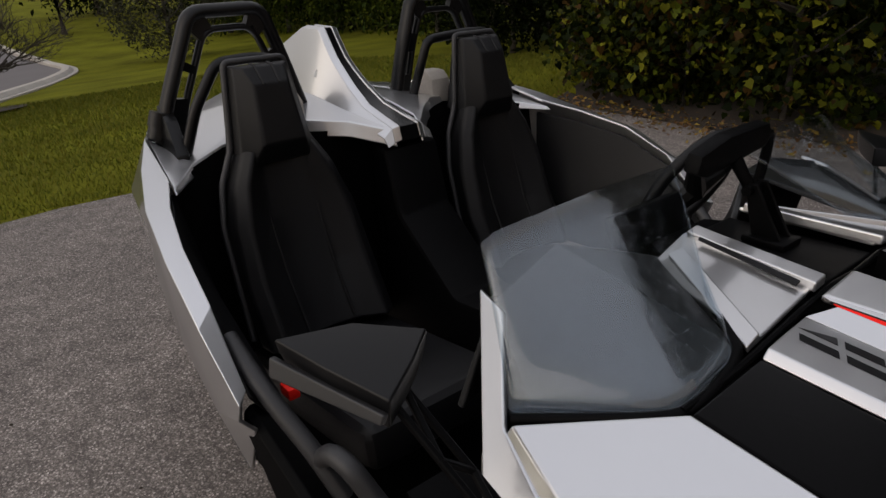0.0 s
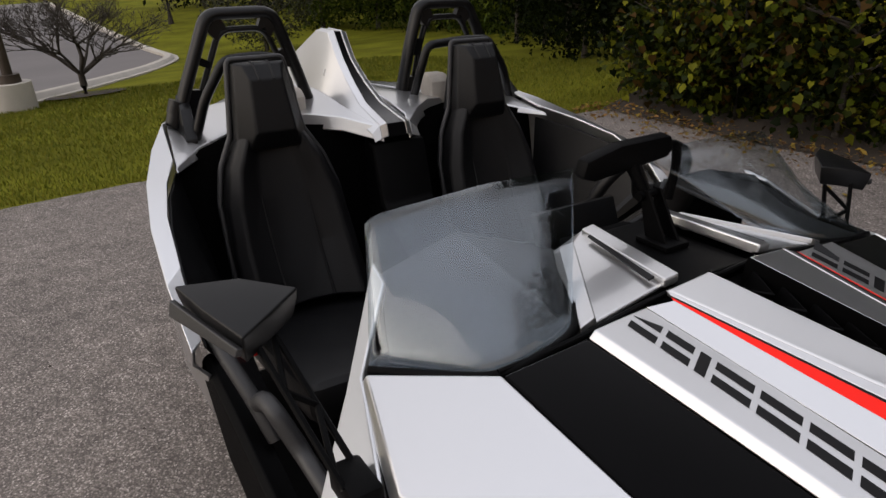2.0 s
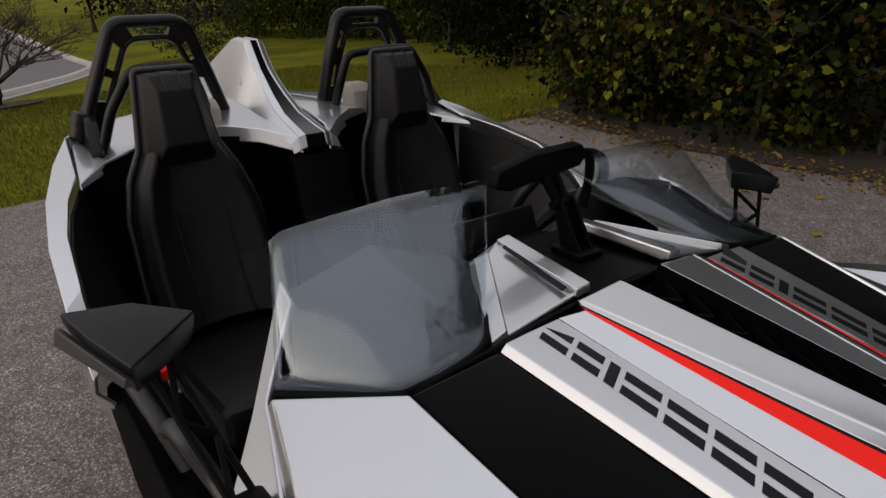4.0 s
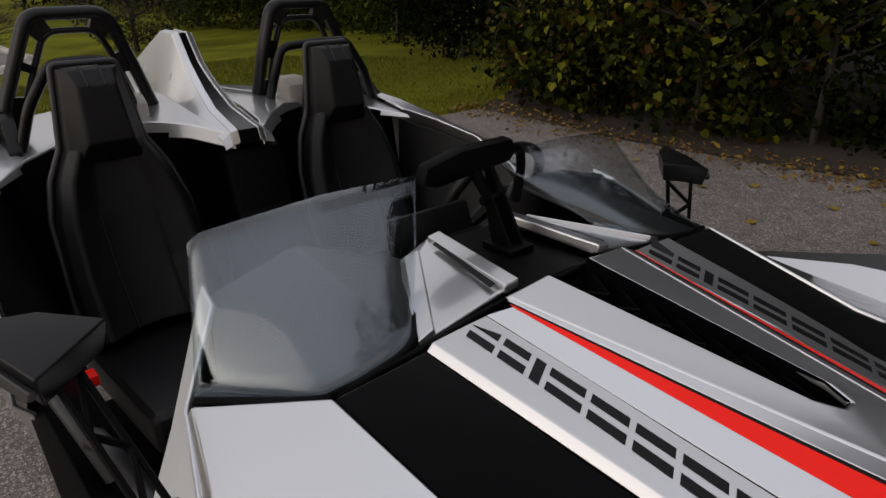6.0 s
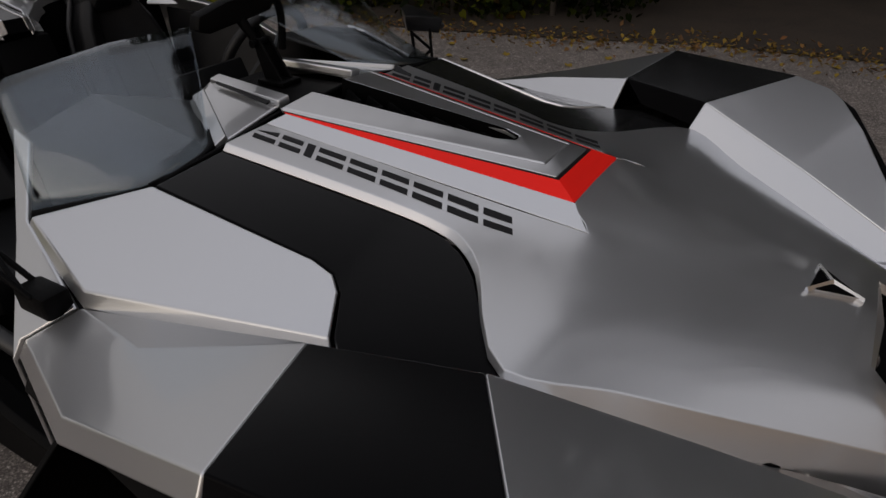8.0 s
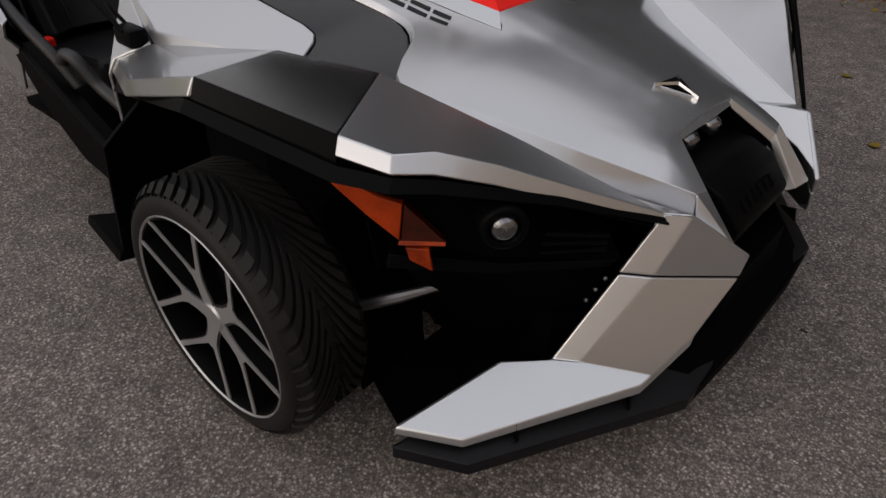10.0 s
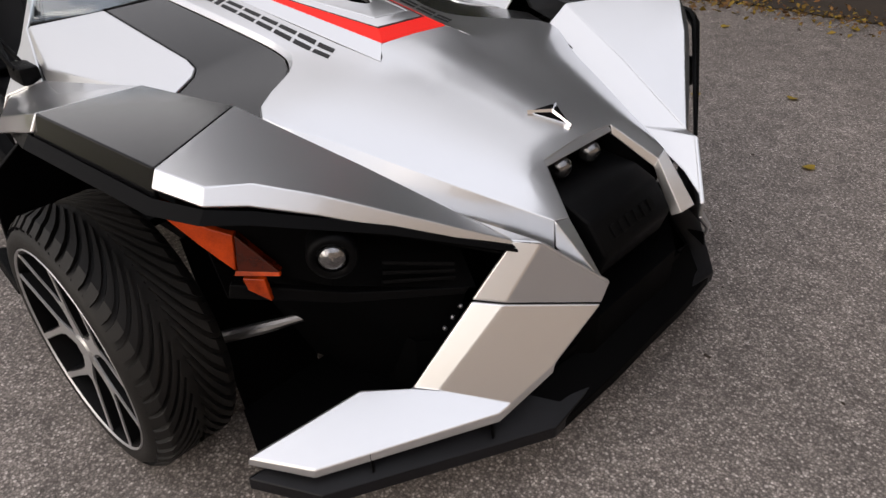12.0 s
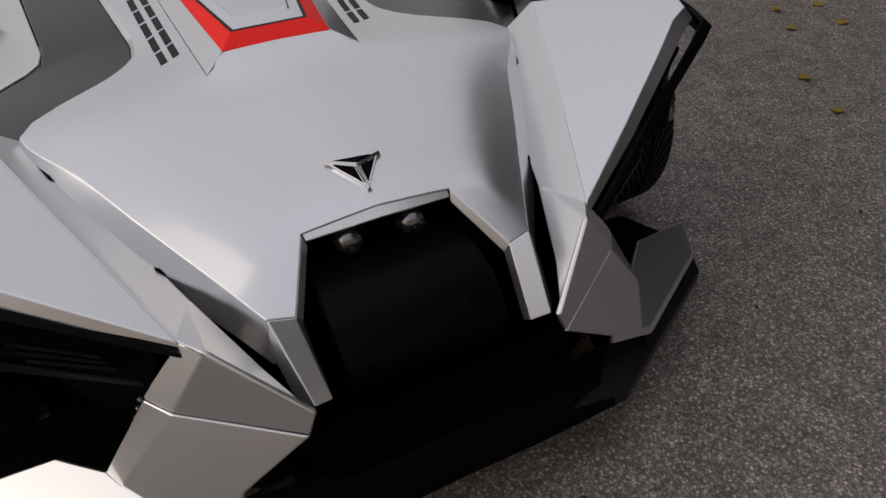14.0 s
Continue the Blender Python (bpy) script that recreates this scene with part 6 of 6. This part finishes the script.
part("post", bm, POSTM, lp, lean=False)

# grass blades on the near lawn
N = 90000
gy_ = rng.uniform(-3.5, 6.5, N)
gd = rng.random(N) ** 1.6 * 11.0
gx_ = np.array([edge_x(y) for y in gy_]) - 0.01 - gd
gz_ = np.array([lawn_z(x, y) for x, y in zip(gx_, gy_)])
hh = rng.uniform(0.018, 0.045, N) * (1 + gd * 0.06)
ww = rng.uniform(0.0025, 0.005, N) * (1 + gd * 0.18)
aa = rng.uniform(0, math.tau, N)
lx, ly = rng.normal(0, 0.45, N) * hh, rng.normal(0, 0.45, N) * hh
vv = np.empty((N, 3, 3))
vv[:, 0] = np.stack([gx_ - np.cos(aa) * ww, gy_ - np.sin(aa) * ww, gz_ - 0.005], -1)
vv[:, 1] = np.stack([gx_ + np.cos(aa) * ww, gy_ + np.sin(aa) * ww, gz_ - 0.005], -1)
vv[:, 2] = np.stack([gx_ + lx, gy_ + ly, gz_ + hh], -1)
me = bpy.data.meshes.new("grass")
me.vertices.add(N * 3)
me.vertices.foreach_set("co", vv.ravel())
me.loops.add(N * 3)
me.loops.foreach_set("vertex_index", np.arange(N * 3))
me.polygons.add(N)
me.polygons.foreach_set("loop_start", np.arange(0, N * 3, 3))
me.polygons.foreach_set("loop_total", np.full(N, 3))
me.update(calc_edges=True)
me.materials.append(GRASS)
tagged(new("grass", me), "short green and yellowish lawn grass", "grass", kind="stuff")

# leaf litter along the bank
n = 2600
lxs = rng.uniform(-5.2, 4.0, n)
base_y = np.interp(lxs, [-5.2, -4.6, -3.4, -2.2, -1.0, 1.0, 4.0], [3.3, 3.45, 3.45, 3.65, 3.95, 4.1, 4.2])
pts = np.stack([lxs, base_y + rng.normal(0.05, 0.16, n), rng.uniform(0.008, 0.03, n)], -1)
lit = leaf_mesh("leaf_litter", pts, 0.04, LITTER, 0.05)
tagged(lit, "brown and yellow fallen leaf litter along the bank", "leaf litter", kind="stuff")
soil_bm = bmesh.new()
sv = [soil_bm.verts.new((x, y, 0.012)) for x, y in ((-5.0, 3.45), (-4.3, 3.48), (-3.4, 3.5), (-2.2, 3.72), (-1.0, 4.02), (1.0, 4.15), (6, 4.3), (14, 4.6), (14, 9), (-4.4, 9), (-5.6, 5.0))]
soil_bm.faces.new(sv)
soil = part("soil", soil_bm, SOIL, lean=False)
tagged(soil, "dark leafy soil under the bank bushes", "soil", kind="structure")

# single fallen leaves on the asphalt
FALLEN = [(-1.58, 3.39), (-1.75, 3.14), (-1.42, 2.82), (-2.49, 2.99), (-3.11, 3.12), (-2.01, 2.61), (-2.25, 3.18), (-2.73, 3.27), (-0.10, 2.42), (0.20, 1.66), (-0.91, 3.38), (-0.79, 3.95), (-0.17, 3.85), (-0.78, 2.29), (-0.53, 2.15), (-1.24, 2.65), (-1.12, 2.87), (-1.34, 3.0), (-2.6, 3.01), (-1.38, 3.7)]
proto = None
for i, (x, y) in enumerate(FALLEN):
    m = pose(x, y, 0.004, 0, 0, 67 * i)
    if proto is None:
        bm = poly([(0, 0, 0), (-0.022, 0.006, 0.006), (-0.03, 0.03, 0.012), (-0.012, 0.045, 0.006), (0, 0.065, 0.014), (0.012, 0.045, 0.006), (0.03, 0.03, 0.012), (0.022, 0.006, 0.006), (0, 0.028, 0.002)], [(0, 8, 1), (1, 8, 2), (2, 8, 3), (3, 8, 4), (4, 8, 5), (5, 8, 6), (6, 8, 7), (7, 8, 0)], (0, 0, 1))
        proto = part("fallen_leaf", bm, LITTER, lean=False, angle=180)
        tagged(proto, "small yellow brown fallen leaf on the asphalt", "leaf", "fallen leaves")
        proto.matrix_basis = m
    else:
        copy_thing(proto, m)

# dark scraps of dead leaf and small stones lying on the asphalt
SCRAPS = [(0.39, 0.25, 0.6), (0.4, 0.25, 0.8), (0.83, -0.38, 1.0), (-2.7, -0.96, 0.7), (0.14, 1.02, 0.9), (0.29, 0.6, 0.6), (0.75, 0.31, 0.8), (-0.01, 1.63, 1.0), (-4.8, -0.85, 0.7), (-3.34, -1.2, 0.9)]
scrap = None
for i, (x, y, s) in enumerate(SCRAPS):
    m = pose(x, y, 0.002, 0, 0, 83 * i) @ Matrix.Diagonal((s, s, s, 1))
    if scrap is None:
        bm = poly([(-0.012, -0.008, 0), (0.010, -0.010, 0), (0.016, 0.004, 0), (0.002, 0.012, 0), (-0.014, 0.006, 0), (0.001, 0.0, 0.010), (-0.006, 0.002, 0.012)], [(0, 1, 5, 6), (1, 2, 5), (2, 3, 5), (3, 4, 6, 5), (4, 0, 6)], (0, 0, 1))
        scrap = part("leaf_scrap", bm, SOIL, lean=False, angle=180)
        tagged(scrap, "dark crumpled leaf scrap on the asphalt", "leaf", "leaf scraps")
        scrap.matrix_basis = m
    else:
        copy_thing(scrap, m)
